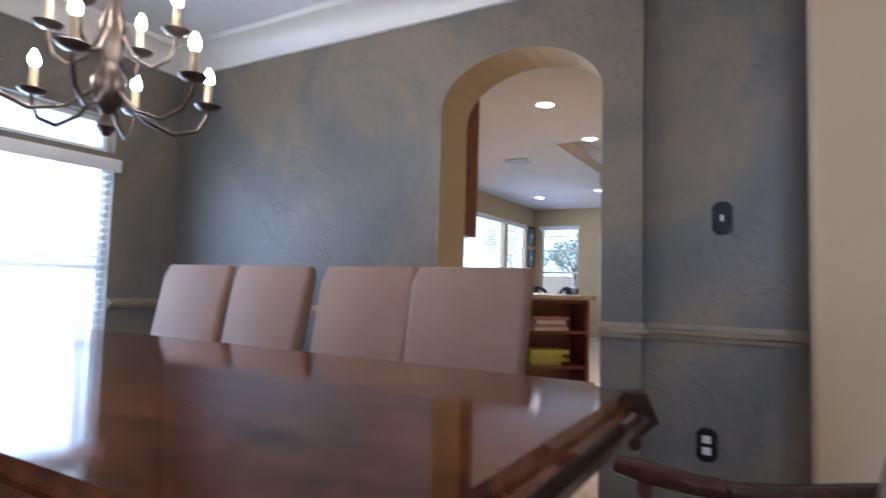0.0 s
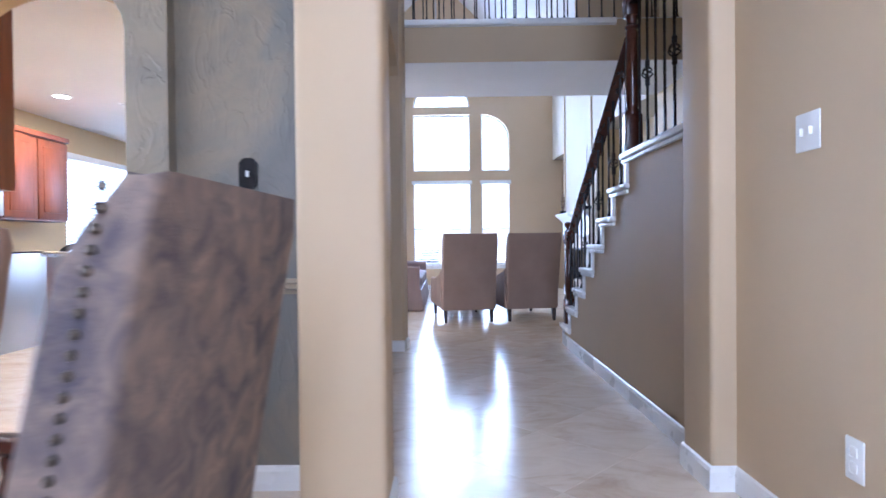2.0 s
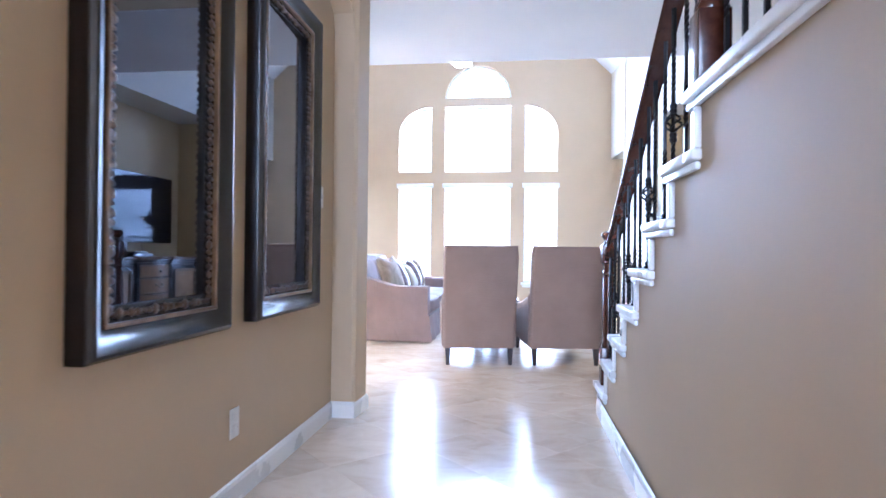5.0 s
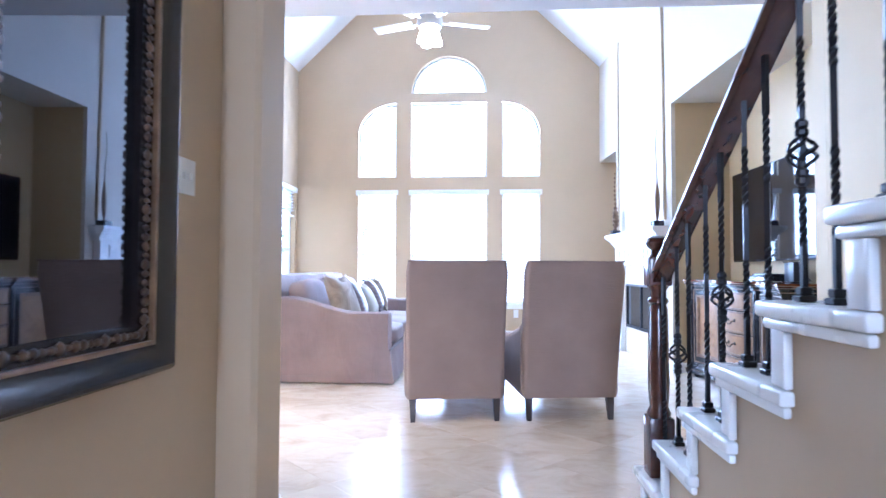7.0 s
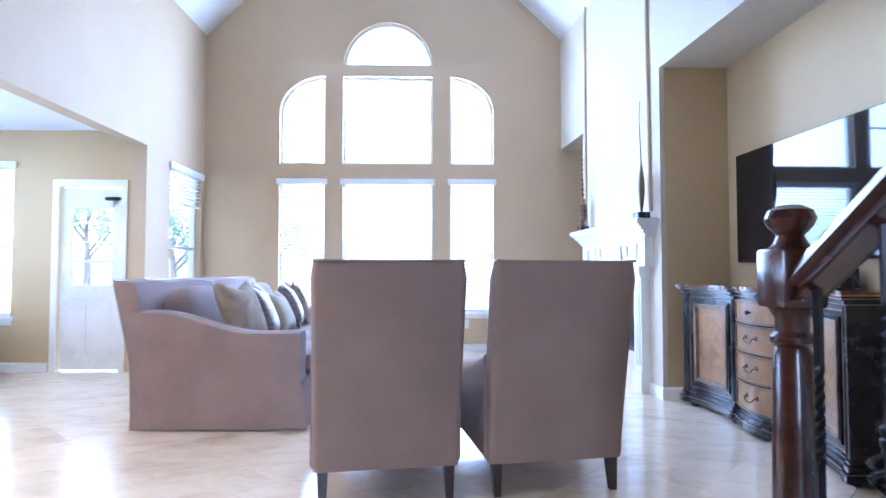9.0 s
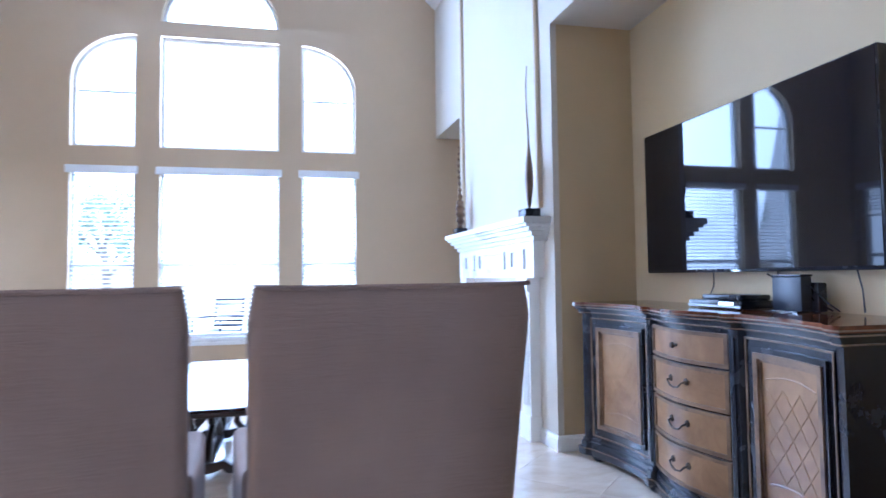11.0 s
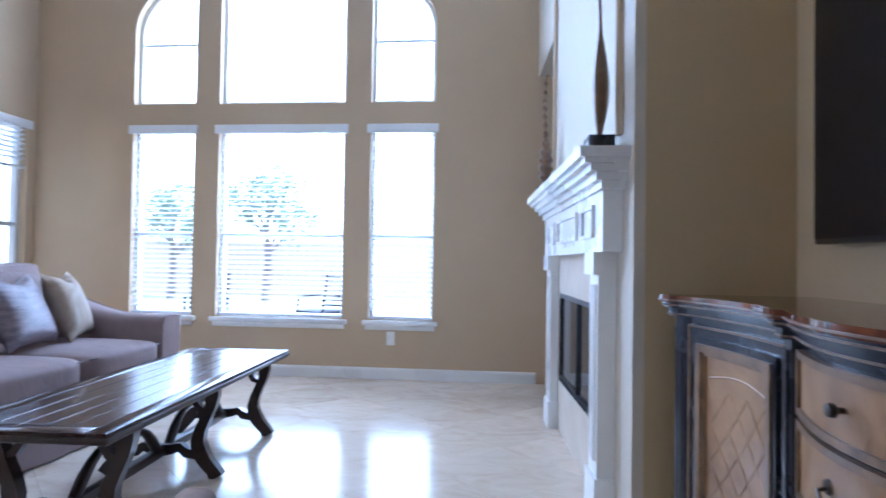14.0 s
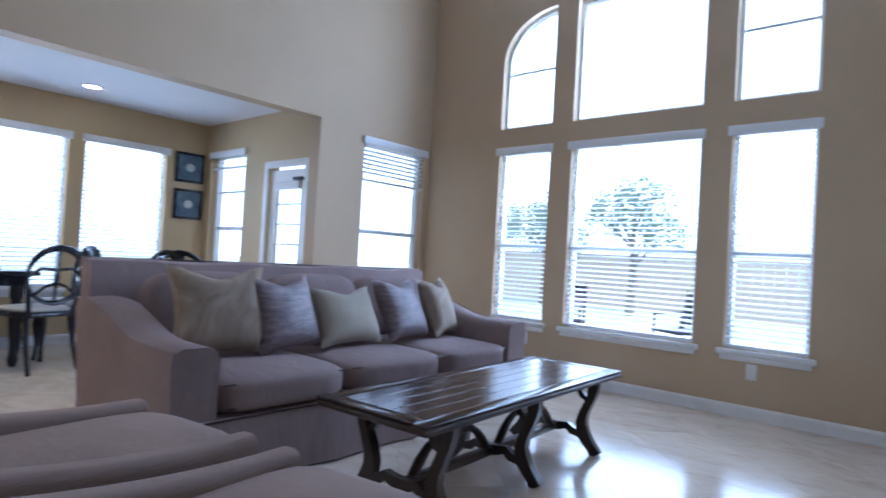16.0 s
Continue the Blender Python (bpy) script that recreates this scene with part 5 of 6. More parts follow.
part("tabletop", prism(bmesh.new(), table_plan(-0.008), 2, 0.750, 0.772), TABLEWOOD, dt, "", 20)
bm = prism(bmesh.new(), table_plan(0.0), 2, 0.7351, 0.7497)
part("top_border", bm, TABLEWOOD, dt, "", 20)
bm = prism(bmesh.new(), table_plan(-0.012), 2, 0.715, 0.735)
prism(bm, table_plan(0.006), 2, 0.700, 0.7149)
prism(bm, table_plan(-0.02), 2, 0.672, 0.6999)
part("carved_edge", bm, EDGEWOOD, dt, "", 20)
for sx, sy in ((1, 1), (1, -1), (-1, 1), (-1, -1)):
    part("corner_scroll", tube(bmesh.new(), [(sx * (HX - 0.05), sy * (HY - 0.05), 0.755), (sx * (HX + 0.0), sy * (HY - 0.0), 0.745), (sx * (HX + 0.012), sy * (HY + 0.012), 0.715), (sx * (HX - 0.012), sy * (HY - 0.012), 0.69), (sx * (HX - 0.004), sy * (HY - 0.004), 0.665)], [0.014, 0.022, 0.024, 0.018, 0.012], 8), EDGEWOOD, dt, "", 60)
part("apron", B((-HX + 0.09, -HY + 0.09, 0.60), (HX - 0.09, HY - 0.09, 0.6715), 0.004), EDGEWOOD, dt)
for sx in (-1, 1):
    for sy in (-1, 1):
        part("leg", lathe(bmesh.new(), [(0.022, 0.0), (0.032, 0.02), (0.036, 0.06), (0.022, 0.09), (0.030, 0.2), (0.046, 0.4), (0.05, 0.5), (0.03, 0.53), (0.048, 0.56), (0.048, 0.60)], (sx * (HX - 0.16), sy * (HY - 0.14), 0), 16), EDGEWOOD, dt)


def dining_chair():
    c = thing("dining_chair", Matrix(), "tan suede dining chair with tall padded back", "dining chair", "chairs along the table")
    rings = []
    for k in range(12):
        f = k / 11
        z = 0.40 + 0.62 * f
        y0 = 0.235 + 0.13 * f
        w = 0.222 + 0.014 * f
        t = 0.085 - 0.012 * f
        if k == 11:
            w, y0, t = w - 0.014, y0 + 0.012, t - 0.024
        rings.append([(x, y, z - (0.012 * (abs(x) / w) ** 4 if k > 9 else 0)) for x, y in rounded_rect(-w, w, y0, y0 + t, 0.024)])
    part("backrest", rings_mesh(bmesh.new(), rings), LEATHER, c, "", 60)
    part("seat", cushion(bmesh.new(), (0, 0.0, 0.44), (0.46, 0.46, 0.13), 0.15, 6), LEATHER, c, "", 60)
    part("seat_rail", B((-0.21, -0.21, 0.32), (0.21, 0.24, 0.385), 0.006), DARKWOOD, c)
    for x in (-0.19, 0.19):
        for y in (-0.19, 0.22):
            part("leg", rings_mesh(bmesh.new(), [[(x + a * r, y + b * r + (0.03 if z == 0 and y > 0 else 0), z) for a, b in ((-1, -1), (1, -1), (1, 1), (-1, 1))] for r, z in ((0.014, 0.0), (0.024, 0.33))]), DARKWOOD, c, "", 30)
    return c


dc = dining_chair()
dc.matrix_basis = pose(-0.062, 2.625, 0, 0, 0, 2)
for x, y, r in ((-0.535, 2.63, 0), (-1.08, 2.63, -1), (-1.573, 2.63, 1)):
    copy_thing(dc, pose(x, y, 0, 0, 0, r))

# armchair at the head of the table
ac = thing("armchair", pose(0.848, 2.10, 0, 0, 0, -3), "carver armchair in blue and brown damask with nailheads", "armchair")
rings = []
for k in range(12):
    f = k / 11
    z = 0.40 + 0.645 * f
    x0 = 0.125 + 0.155 * f ** 1.1
    h = 0.245
    t = 0.128 - 0.045 * f
    if k >= 10:
        x0, h, t = x0 + (0.010, 0.034)[k - 10], h - (0.003, 0.018)[k - 10], t - (0.012, 0.040)[k - 10]
    rings.append([(x, y, z - (0.02 * (abs(y) / h) ** 4 if k > 9 else 0)) for x, y in rounded_rect(x0, x0 + t, -h, h, 0.022)])
part("backrest", rings_mesh(bmesh.new(), rings), DAMASK, ac, "", 60)
nail = bmesh.new()
bmesh.ops.create_uvsphere(nail, u_segments=8, v_segments=5, radius=0.0062)
nail_me = bpy.data.meshes.new("nailhead")
nail.to_mesh(nail_me)
nail.free()
nail_me.materials.append(PULL)
for sy in (-1, 1):
    for k in range(30):
        f = (k + 0.7) / 31.5
        ob = new("nailhead", nail_me)
        ob.parent = ac
        ob.location = (0.125 + 0.155 * f ** 1.1 + 0.070 - 0.030 * f, sy * 0.246, 0.40 + 0.65 * f)
part("seat", cushion(bmesh.new(), (-0.13, 0, 0.415), (0.46, 0.50, 0.10), 0.15, 6), DAMASK, ac, "", 60)
part("seat_rail", B((-0.35, -0.24, 0.29), (0.10, 0.24, 0.37), 0.008), MAHOG, ac)
for sy in (-1, 1):
    y = sy * 0.225
    arm = part("arm", tube(bmesh.new(), [(0.19, y * 0.96, 0.63), (0.06, y, 0.597), (-0.03, y * 1.03, 0.580), (-0.11, y * 1.05, 0.578), (-0.20, y * 1.06, 0.585), (-0.255, y * 1.06, 0.590)], [0.017, 0.018, 0.019, 0.021, 0.024, 0.018], 12), MAHOG, ac, "", 60)
    part("arm_post", lathe(bmesh.new(), [(0.018, 0.36), (0.024, 0.38), (0.014, 0.41), (0.026, 0.46), (0.020, 0.50), (0.011, 0.53), (0.016, 0.555), (0.013, 0.575)], (-0.195, y * 1.04, 0), 12), MAHOG, arm)
for x in (-0.31, 0.11):
    for sy in (-1, 1):
        part("leg", lathe(bmesh.new(), [(0.018, 0.0), (0.028, 0.03), (0.018, 0.06), (0.026, 0.16), (0.03, 0.24), (0.02, 0.27), (0.026, 0.30), (0.026, 0.345)], (x, sy * 0.205, 0), 12), MAHOG, ac)

# chandelier
chd = thing("chandelier", Matrix.Translation((-0.97, 2.17, 0.03)), "bronze two-tier chandelier with lit candle bulbs", "chandelier")
BRONZE = mottled("dark_bronze", (0.06, 0.05, 0.045), (0.20, 0.16, 0.13), 12, 0.32, 60, 0.08, 0.85)
WAX = plain("ivory_candle_sleeve", (0.75, 0.62, 0.42), 0.5)
BULB = plain("lit_bulb", (1.0, 0.80, 0.52), 0.3, 0, 70.0)
part("stem", lathe(bmesh.new(), [(0.01, 1.36), (0.03, 1.39), (0.015, 1.43), (0.045, 1.48), (0.05, 1.54), (0.02, 1.60), (0.035, 1.66), (0.04, 1.72), (0.018, 1.80), (0.03, 1.86), (0.012, 1.93), (0.008, 2.35)], (0, 0, 0), 16), BRONZE, chd)
part("ceiling_rose", lathe(bmesh.new(), [(0.02, 2.27), (0.06, 2.31), (0.07, 2.354)], (0, 0, 0), 16), BRONZE, chd)
for n, r, zb, ph in ((6, 0.32, 1.535, 0.25), (4, 0.20, 1.72, 0.6)):
    for k in range(n):
        a = 2 * math.pi * k / n + ph
        c, s_ = math.cos(a), math.sin(a)
        pts = [(rr * c, rr * s_, z) for rr, z in ((0.03, zb - 0.02), (r * 0.35, zb - 0.10), (r * 0.65, zb - 0.13), (r * 0.9, zb - 0.10), (r, zb - 0.045), (r, zb - 0.02))]
        arm = part("arm", tube(bmesh.new(), pts, 0.007, 8), BRONZE, chd, "", 60)
        part("drip_pan", lathe(bmesh.new(), [(0.012, zb - 0.02), (0.035, zb - 0.012), (0.045, zb), (0.04, zb + 0.003)], (r * c, r * s_, 0), 16), BRONZE, arm)
        part("candle", lathe(bmesh.new(), [(0.012, zb), (0.012, zb + 0.075), (0.009, zb + 0.078)], (r * c, r * s_, 0), 12), WAX, arm)
        part("bulb", lathe(bmesh.new(), [(0.006, zb + 0.076), (0.016, zb + 0.092), (0.014, zb + 0.115), (0.002, zb + 0.14)], (r * c, r * s_, 0), 10), BULB, arm)
point_lamp("chandelier_light", (-0.97, 2.17, 1.95), 10.0, 0.2)

# ---- kitchen and breakfast ----
LIT = plain("lit_downlight", (1.0, 0.86, 0.66), 0.4, 0, 14.0)
for x, y in DOWNLIGHTS:
    dl = thing("downlight", Matrix.Translation((x, y, 2.43)), "lit round recessed ceiling downlight", "downlight", "kitchen downlights")
    part("ring", lathe(bmesh.new(), [(0.095, -0.001), (0.09, -0.008), (0.07, -0.010), (0.066, -0.004)], (0, 0, 0), 20), TRIM, dl)
    part("lens", lathe(bmesh.new(), [(0.066, -0.0035), (0.064, -0.006)], (0, 0, 0), 20), LIT, dl)
for x, y in DOWNLIGHTS[:3]:
    area_lamp("kitchen_downlight_glow", (x, y, 2.42), (x, y, 0.0), 0.12, 0.12, 20, (1.0, 0.78, 0.50))
vt = thing("ceiling_vent", Matrix.Translation((-1.75, 7.4, 2.43)), "grey slatted ceiling air vent", "vent")
part("frame", B((-0.16, -0.10, -0.010), (0.16, 0.10, -0.001), 0.003), TRIM, vt)
for k in range(7):
    part("vent_slat", B((-0.14, -0.078 + 0.024 * k, -0.016), (0.14, -0.064 + 0.024 * k, -0.0105)), SILVER, vt)

isl = thing("kitchen_island", pose(-0.88, 5.28, 0, 0, 0, 45), "cherry wood kitchen island with open bookshelf end", "kitchen island")
# local x runs along the bookshelf end, local y along the side
GRANITE = mottled("beige_granite", (0.30, 0.25, 0.19), (0.55, 0.48, 0.38), 30, 0.15, 120, 0.03)
part("counter", B((-0.04, -0.04, 0.86), (0.70, 1.90, 0.90), 0.008), GRANITE, isl, "polished beige granite counter")
part("body", B((0.0, 0.26, 0.08), (0.66, 1.85, 0.859)), CHERRY, isl)
for x in (0.0, 0.63):
    part("shelf_side", B((x, 0.0, 0.0), (x + 0.03, 0.259, 0.859)), CHERRY, isl)
for z in (0.05, 0.32, 0.59, 0.83):
    part("shelf", B((0.031, 0.0, z), (0.629, 0.259, z + 0.025)), CHERRY, isl)
part("toe_kick", B((0.031, 0.03, 0.0), (0.629, 0.26, 0.049)), DARKWOOD, isl)
part("socket_plate", B((-0.006, 0.36, 0.62), (-0.0005, 0.43, 0.74), 0.002), WHITE_PLASTIC, isl)
random.seed(4)
BOOKS = [plain("book_cloth_%s" % n, c, 0.7) for n, c in (("cream", (0.6, 0.55, 0.45)), ("rose", (0.4, 0.2, 0.18)), ("lime", (0.42, 0.40, 0.06)), ("slate", (0.12, 0.14, 0.18)))]
for z in (0.345, 0.615):
    zz = z
    for k in range(4):
        h = random.uniform(0.022, 0.038)
        w, d = random.uniform(0.12, 0.17), random.uniform(0.08, 0.1)
        bk = thing("book", (isl.matrix_basis @ pose(0.33 + random.uniform(-0.02, 0.02), 0.12, zz, 0, 0, random.uniform(-6, 6))), "book lying in stack on island shelf", "book", "books on the island")
        mat = BOOKS[2] if z < 0.5 else BOOKS[k % 2]
        part("cover", B((-w, -d, 0), (w, d, h), 0.003), mat, bk)
        zz += h + 0.0005

cab = thing("wall_cabinet", Matrix(), "cherry wall cabinet with raised panel doors", "cabinet")
part("carcass", B((-3.115, 6.85, 1.22), (-2.80, 7.83, 2.10)), CHERRY, cab)
part("cornice", B((-3.115, 6.83, 2.1005), (-2.77, 7.85, 2.16), 0.012), CHERRY, cab)
for y in (6.865, 7.35):
    d = part("cabinet_door", B((-2.7995, y, 1.24), (-2.778, y + 0.465, 2.08), 0.004), CHERRY, cab)
    part("door_panel", B((-2.7775, y + 0.07, 1.31), (-2.770, y + 0.395, 2.01), 0.006), CHERRY, d)
cab2 = thing("wall_cabinet", Matrix(), "cherry wall cabinet beside arched doorway", "cabinet")
part("carcass", B((-3.115, 4.6, 1.22), (-2.80, 6.2, 2.10)), CHERRY, cab2)
for y in (4.62, 5.15, 5.68):
    part("cabinet_door", B((-2.7995, y, 1.24), (-2.778, y + 0.50, 2.08), 0.004), CHERRY, cab2)
cab3 = thing("wall_cabinet", Matrix(), "dark cherry cabinet just inside the arched doorway", "cabinet")
part("carcass", B((-1.6, DW + 0.205, 1.22), (-0.585, DW + 0.53, 2.16)), CHERRY, cab3)
part("cornice", B((-1.6, DW + 0.205, 2.1605), (-0.57, DW + 0.55, 2.22), 0.01), CHERRY, cab3)
for x in (-1.58, -1.085):
    part("cabinet_door", B((x, DW + 0.5305, 1.24), (x + 0.475, DW + 0.55, 2.14), 0.004), CHERRY, cab3)
mw = thing("microwave", Matrix(), "stainless microwave mounted under cabinet", "microwave")
part("case", B((-3.115, 6.23, 1.25), (-2.76, 6.84, 1.62), 0.006), SILVER, mw)
part("glass_door", B((-2.7595, 6.28, 1.29), (-2.754, 6.68, 1.58)), SCREEN, mw)
part("handle", tube(bmesh.new(), [(-2.73, 6.72, 1.30), (-2.73, 6.72, 1.57)], 0.012), SILVER, mw)
rng = thing("range", Matrix(), "stainless kitchen range with black cooktop", "range")
part("body", B((-3.115, 6.23, 0.0), (-2.46, 6.99, 0.89), 0.006), SILVER, rng)
part("cooktop", B((-3.10, 6.24, 0.8905), (-2.48, 6.98, 0.905)), SCREEN, rng)
part("oven_door", B((-2.4595, 6.27, 0.2), (-2.445, 6.95, 0.68), 0.004), SCREEN, rng)
for k in range(4):
    part("knob", lathe(bmesh.new(), [(0.02, 0), (0.018, 0.025)], (0, 0, 0), 10), SILVER, rng)
    rng.children[-1].matrix_basis = Matrix.Translation((-2.4598, 6.34 + 0.17 * k, 0.80)) @ Matrix.Rotation(radians(90), 4, "Y")
bc = thing("base_cabinet", Matrix(), "cherry base cabinet under stone counter", "cabinet")
part("carcass", B((-3.115, 7.0, 0.0), (-2.52, 8.2, 0.86)), CHERRY, bc)
part("counter", B((-3.115, 6.995, 0.861), (-2.48, 8.22, 0.90), 0.006), GRANITE, bc)
for y in (7.03, 7.43, 7.82):
    part("cabinet_door", B((-2.5195, y, 0.12), (-2.50, y + 0.36, 0.84), 0.004), CHERRY, bc)

# breakfast table with black chairs
bt = thing("breakfast_table", pose(-2.52, 8.85, 0), "black painted oblong breakfast table", "table")
part("tabletop", B((-0.48, -0.85, 0.725), (0.48, 0.85, 0.76), 0.01), BLACK, bt)
part("apron", B((-0.42, -0.78, 0.64), (0.42, 0.78, 0.7245)), BLACK, bt)
for x in (-0.38, 0.38):
    for y in (-0.72, 0.72):
        part("leg", lathe(bmesh.new(), [(0.025, 0), (0.04, 0.05), (0.028, 0.12), (0.05, 0.4), (0.035, 0.52), (0.05, 0.56), (0.05, 0.64)], (x, y, 0), 12), BLACK, bt)
PAD = mottled("pale_seat_cloth", (0.5, 0.48, 0.45), (0.6, 0.58, 0.54), 6, 0.9, 120, 0.3)


def side_chair():
    c = thing("breakfast_chair", Matrix(), "black painted oval-back chair with pale seat", "chair", "chairs round the breakfast table")
    part("seat", B((-0.22, -0.21, 0.42), (0.22, 0.21, 0.455), 0.015), BLACK, c)
    part("seat_pad", cushion(bmesh.new(), (0, 0, 0.475), (0.41, 0.39, 0.06), 0.3, 4, 5), PAD, c, "", 60)
    oval = [(0.225 * math.cos(a), 0.215 + 0.05 * (0.5 + 0.5 * math.sin(a)), 0.745 + 0.215 * math.sin(a)) for a in [2 * math.pi * k / 20 for k in range(20)]]
    bm = bmesh.new()
    tube(bm, oval + oval[:2], [0.026 if math.sin(2 * math.pi * k / 20) < 0.5 else 0.036 for k in range(22)], 8, 0.6)
    part("back_hoop", bm, BLACK, c, "", 60)
    part("splat", tube(bmesh.new(), [(0, 0.22, 0.54), (0, 0.228, 0.63), (0, 0.238, 0.72), (0, 0.25, 0.80), (0, 0.262, 0.95)], [0.05, 0.035, 0.075, 0.04, 0.06], 8, 0.2), BLACK, c, "", 60)
    for s in (-1, 1):
        part("back_bar", tube(bmesh.new(), [(s * 0.21, 0.235, 0.74), (s * 0.12, 0.24, 0.80), (s * 0.02, 0.245, 0.79)], 0.013, 6), BLACK, c, "", 60)
        part("back_bar", tube(bmesh.new(), [(s * 0.15, 0.222, 0.60), (s * 0.08, 0.23, 0.66), (s * 0.02, 0.235, 0.68)], 0.012, 6), BLACK, c, "", 60)
        part("back_post", tube(bmesh.new(), [(s * 0.17, 0.2, 0.43), (s * 0.18, 0.21, 0.52), (s * 0.20, 0.22, 0.66)], 0.018, 8), BLACK, c, "", 60)
        part("leg", tube(bmesh.new(), [(s * 0.19, -0.18, 0.42), (s * 0.21, -0.205, 0.30), (s * 0.19, -0.18, 0.12), (s * 0.20, -0.20, 0.0)], [0.03, 0.028, 0.016, 0.02], 8), BLACK, c, "", 60)
        part("leg", tube(bmesh.new(), [(s * 0.18, 0.19, 0.42), (s * 0.18, 0.21, 0.2), (s * 0.19, 0.27, 0.0)], [0.024, 0.02, 0.016], 8), BLACK, c, "", 60)
    return c


sc = side_chair()
sc.matrix_basis = pose(-2.0, 9.66, 0, 0, 0, -72)
for x, y, r in ((-2.55, 9.95, 4), (-1.85, 8.75, -92), (-2.5, 7.8, 178), (-2.30, 10.55, -60), (-2.5, 11.05, -120)):
    copy_thing(sc, pose(x, y, 0, 0, 0, r))

ART = mottled("dark_blue_print", (0.02, 0.04, 0.07), (0.10, 0.16, 0.22), 10, 0.5, 60, 0.0, dist=1.0)
MAT_ = plain("pale_emblem", (0.5, 0.5, 0.48), 0.6)
for z in (1.912, 1.498):
    pc = thing("framed_print", Matrix.Translation((-3.118, 11.355, z)), "small dark framed blue print on gold wall", "picture", "prints beside the window")
    part("frame", B((0.0, -0.165, -0.17), (0.022, 0.165, 0.17), 0.004), BLACK, pc)
    part("print", B((0.0221, -0.135, -0.14), (0.0235, 0.135, 0.14)), ART, pc, "dark blue printed sheet")
    part("emblem", prism(bmesh.new(), [(0.05 * math.cos(2 * math.pi * k / 12), 0.045 * math.sin(2 * math.pi * k / 12)) for k in range(12)], 0, 0.0236, 0.0245), MAT_, pc)

# ---- outdoors ----
# lawn colour lifted towards white, with the overexposed outdoors put into it
GRASS = mottled("overexposed_pale_lawn", (0.34, 0.34, 0.24), (0.44, 0.43, 0.32), 0.8, 0.95, 30, 0.5)
CONC = mottled("pale_concrete_patio", (0.52, 0.50, 0.47), (0.60, 0.58, 0.55), 1.5, 0.9, 60, 0.3)
bm = bmesh.new()
bm.faces.new([bm.verts.new(p) for p in ((-400, -400, -0.22), (400, -400, -0.22), (400, 400, -0.22), (-400, 400, -0.22))])
structure("ground", bm, GRASS, "lawn around the house, coloured pale for overexposure", "ground")
# added glowing ring: makes the view outside blow out white and lights the rooms
sky_glow, hnt, hb = material("glowing_backdrop_white", 1.0)
hb.inputs["Base Color"].default_value = (0.0, 0.0, 0.0, 1)
hb.inputs["Emission Color"].default_value = (0.93, 0.97, 1.0, 1)
hb.inputs["Emission Strength"].default_value = 1.6
structure("backdrop", rings_mesh(bmesh.new(), [[(90 * math.cos(2 * math.pi * k / 48), 90 * math.sin(2 * math.pi * k / 48), z) for k in range(48)] for z in (-1.0, 78.0)], caps=False), sky_glow, "glowing white backdrop ring added for overexposed sky", "backdrop", 60)
structure("patio", B((-4.0, 13.17, -0.219), (6.0, 18.0, -0.10)), CONC, "pale concrete patio slab behind house", "patio")
FENCEW = wood("weathered_fence_board", (0.30, 0.25, 0.19), (0.44, 0.38, 0.30), 0.8, (10, 10, 1))
fence = thing("garden_fence", Matrix(), "pale weathered board fence across the yard", "fence")
fb = B((0, 0, 0), (0.28, 0.025, 1.75))
fme = bpy.data.meshes.new("board")
fb.to_mesh(fme)
fb.free()
fme.materials.append(FENCEW)
for k in range(90):
    ob = new("board", fme)
    ob.parent = fence
    ob.location = (-13 + 0.29 * k, 27.0, -0.22)


def leaf_crown(bm, centre, r, n, seed):
    rnd = random.Random(seed)
    for _ in range(n):
        d = Vector((rnd.gauss(0, 1), rnd.gauss(0, 1), rnd.gauss(0, 0.8))).normalized() * r * rnd.uniform(0.35, 1.0) ** 0.6
        c = Vector(centre) + d * (0.8 + 0.4 * noise.noise(d * 0.9))
        s = rnd.uniform(0.04, 0.08)
        a = Vector((rnd.gauss(0, 1), rnd.gauss(0, 1), rnd.gauss(0, 1))).normalized()
        b = a.orthogonal().normalized()
        e = a.cross(b)
        vs = [bm.verts.new(c + b * s * x + e * s * 0.5 * y) for x, y in ((-1, 0), (0, -1), (1, 0), (0, 1))]
        bm.faces.new(vs)


# leaf green paled to carry the glare around the bright windows
LEAF = mottled("glare_paled_green_leaves", (0.15, 0.20, 0.13), (0.22, 0.27, 0.19), 2, 0.6, 30, 0.0)
BARK = mottled("grey_bark", (0.12, 0.10, 0.08), (0.22, 0.19, 0.16), 8, 0.9, 40, 0.6)
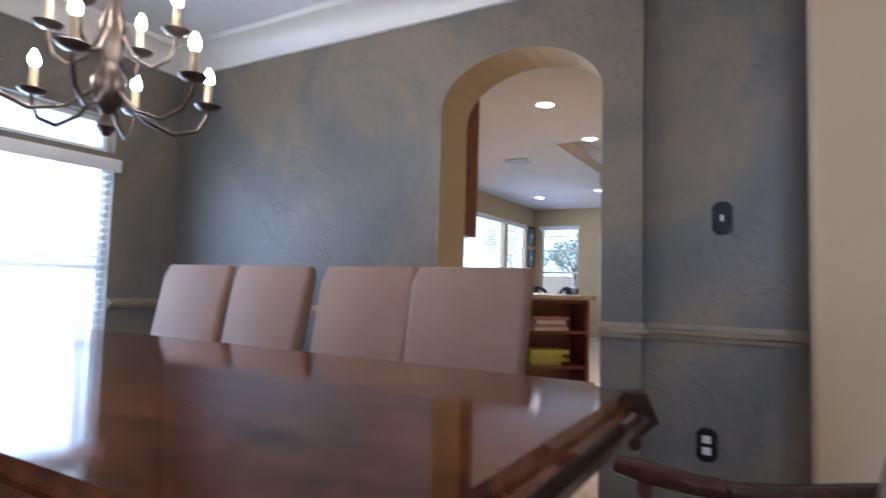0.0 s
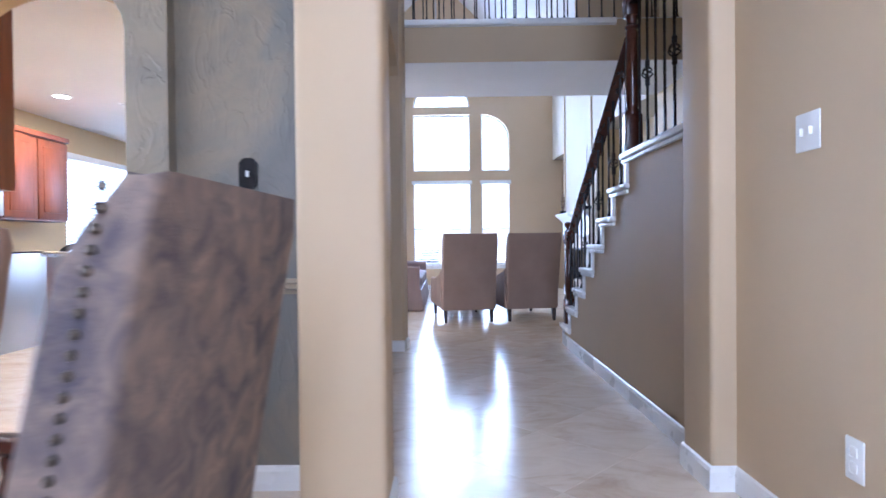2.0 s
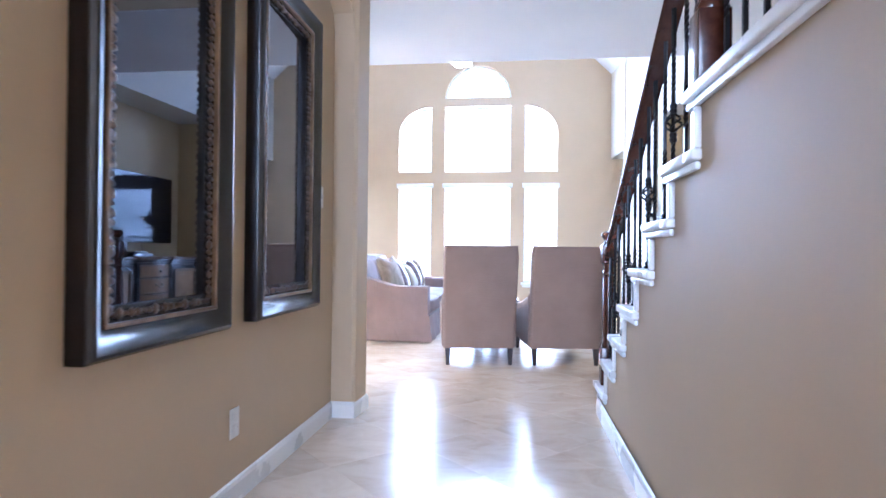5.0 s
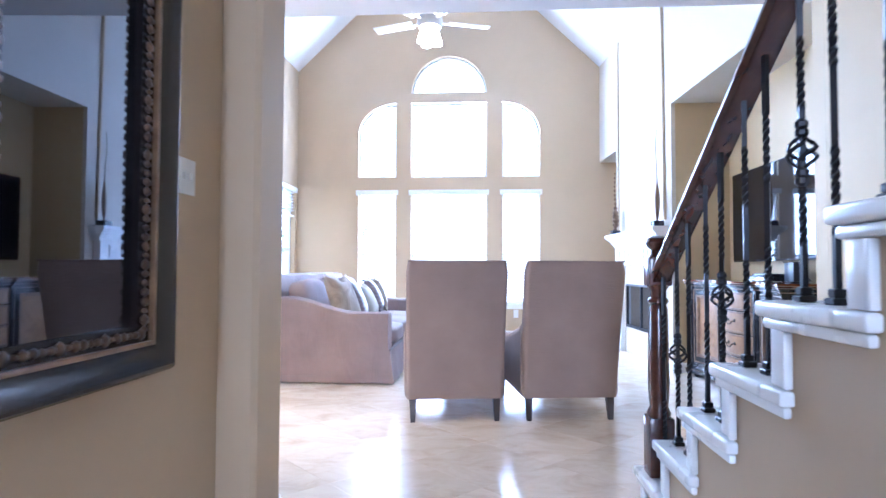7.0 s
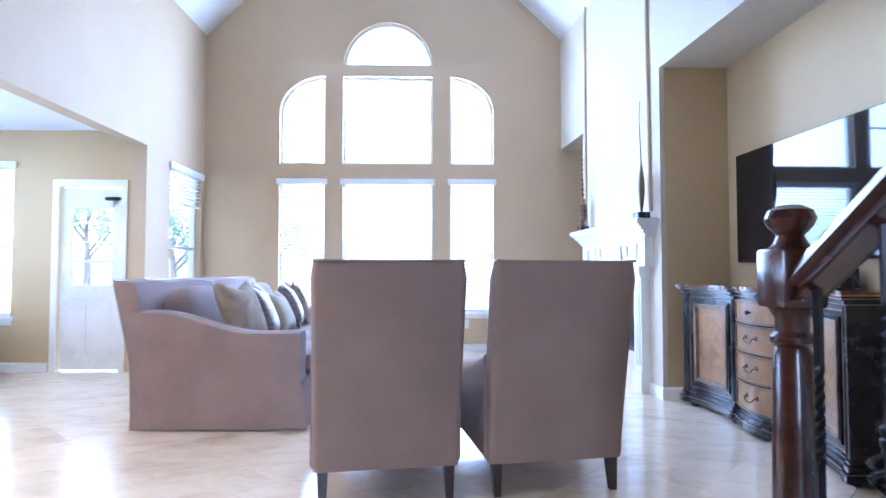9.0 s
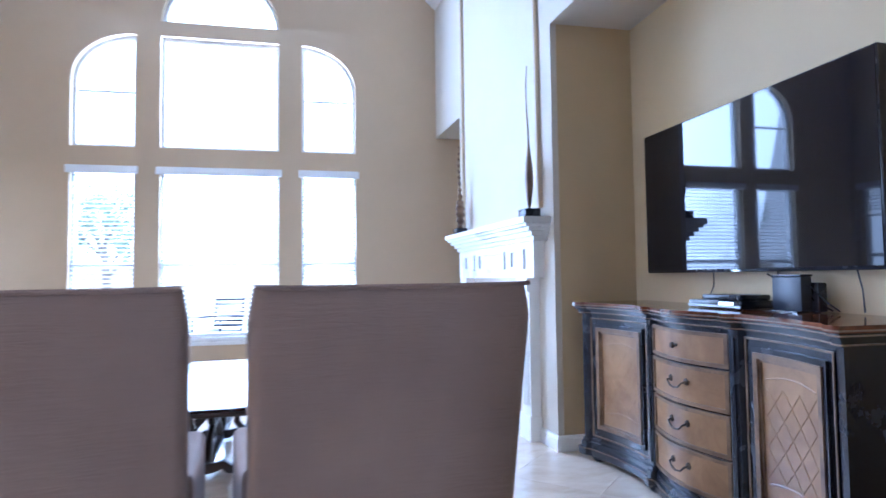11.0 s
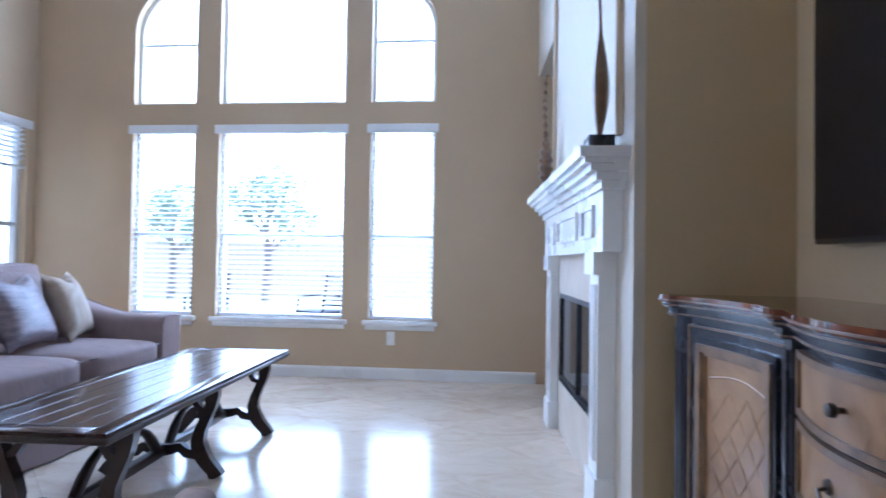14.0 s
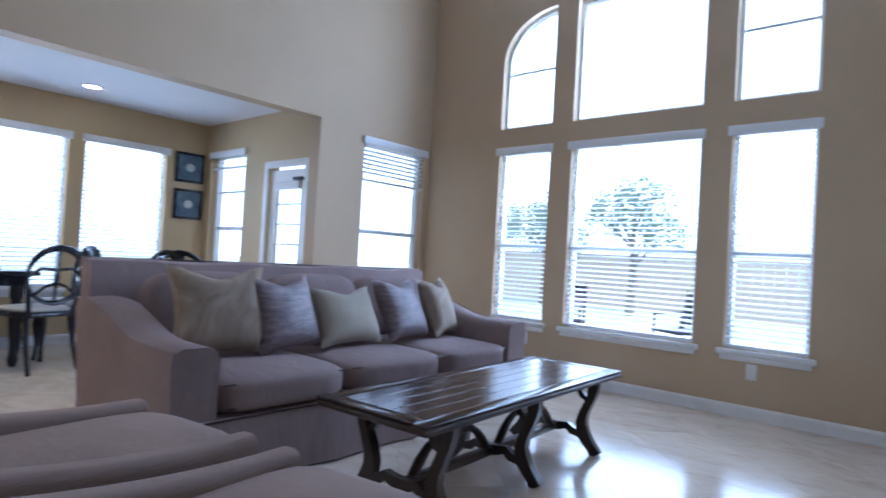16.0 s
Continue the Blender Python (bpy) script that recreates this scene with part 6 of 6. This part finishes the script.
for x, y, h, sd in ((-3.2, 24.0, 3.7, 2), (-6.3, 24.5, 3.3, 3), (-9.6, 25.5, 4.4, 5)):
    tr = thing("garden_tree", Matrix.Translation((x, y, -0.22)), "leafy green garden tree behind the patio", "tree")
    part("trunk", tube(bmesh.new(), [(0, 0, 0), (0.05, 0.02, h * 0.3), (0.0, 0.0, h * 0.55), (0.05, 0, h * 0.8)], [0.13, 0.10, 0.07, 0.03], 10), BARK, tr, "", 60)
    for k in range(6):
        a = k * 1.1
        part("limb", tube(bmesh.new(), [(0, 0, h * (0.35 + 0.05 * k)), (0.5 * math.cos(a), 0.5 * math.sin(a), h * (0.5 + 0.05 * k)), (0.95 * math.cos(a), 0.95 * math.sin(a), h * (0.62 + 0.05 * k))], [0.05, 0.035, 0.012], 6), BARK, tr, "", 60)
    bm = bmesh.new()
    for k in range(6):
        a = k * 1.1
        leaf_crown(bm, (0.85 * math.cos(a), 0.85 * math.sin(a), h * (0.60 + 0.05 * k)), 0.9, 420, sd * 10 + k)
    leaf_crown(bm, (0, 0, h * 0.9), 0.9, 380, sd * 10 + 9)
    part("crown", bm, LEAF, tr, "", 0)["kind"] = "stuff"
for x, y, r in ((-0.6, 15.6, 20), (0.9, 15.9, -30)):
    pcx = thing("patio_chair", pose(x, y, -0.10, 0, 0, r), "dark metal patio chair on concrete patio", "patio chair", "chairs on the patio")
    part("seat", B((-0.26, -0.25, 0.38), (0.26, 0.25, 0.42), 0.01), IRON, pcx)
    for k in range(6):
        part("back_slat", B((-0.25, 0.24 + 0.01 * k, 0.46 + 0.075 * k), (0.25, 0.26 + 0.01 * k, 0.50 + 0.075 * k), 0.004), IRON, pcx)
    for a in (-0.24, 0.24):
        part("arm", tube(bmesh.new(), [(a, 0.25, 0.62), (a, -0.22, 0.60), (a, -0.24, 0.0)], 0.016), IRON, pcx)
        part("back_leg", tube(bmesh.new(), [(a, 0.22, 0.0), (a, 0.24, 0.42), (a, 0.31, 0.92)], 0.016), IRON, pcx)

# ---- floor tiles, laid on the diagonal ----
S = 0.50
R45 = math.sqrt(0.5)


def clip(poly, axis, limit, keep_less):
    out = []
    for p, q in zip(poly, poly[1:] + poly[:1]):
        pin = (p[axis] <= limit) == keep_less
        qin = (q[axis] <= limit) == keep_less
        if pin:
            out.append(p)
        if pin != qin:
            f = (limit - p[axis]) / (q[axis] - p[axis])
            out.append((p[0] + (q[0] - p[0]) * f, p[1] + (q[1] - p[1]) * f))
    return out


def tile_bm(bm, poly):
    prism(bm, poly, 2, -0.011, 0.0)


g = S / 2 - 0.0007
DIA = [(g * R45 * 2, 0), (0, g * R45 * 2), (-g * R45 * 2, 0), (0, -g * R45 * 2)]
bm = bmesh.new()
tile_bm(bm, DIA)
bmesh.ops.recalc_face_normals(bm, faces=bm.faces)
tile_me = bpy.data.meshes.new("tile")
bm.to_mesh(tile_me)
bm.free()
tile_me.materials.append(TILE)
floor_ob = bpy.data.objects["floor"]
far_tiles = bmesh.new()
made = 0
for i in range(-30, 45):
    for j in range(-30, 45):
        cx, cy = (i - j) * S * R45 + 1.2, (i + j) * S * R45 + 0.3
        poly = [(cx + a, cy + b) for a, b in DIA]
        inside = all(-3.2 < x < 4.4 and -1.3 < y < 13.1 for x, y in poly)
        if not inside:
            for ax, lim, less in ((0, 4.4, True), (0, -3.2, False), (1, 13.1, True), (1, -1.3, False)):
                poly = clip(poly, ax, lim, less) if poly else poly
            if len(poly) < 3:
                continue
        near = -0.8 < cx < 4.3 and 2.6 < cy
        if inside and near and made < 290:
            ob = new("tile", tile_me)
            ob.parent = floor_ob
            ob.location = (cx, cy, 0)
            made += 1
        else:
            tile_bm(far_tiles, poly)
rest = part("tile_field", far_tiles, TILE, floor_ob, "polished travertine tiles", 0)
rest["kind"] = "stuff"
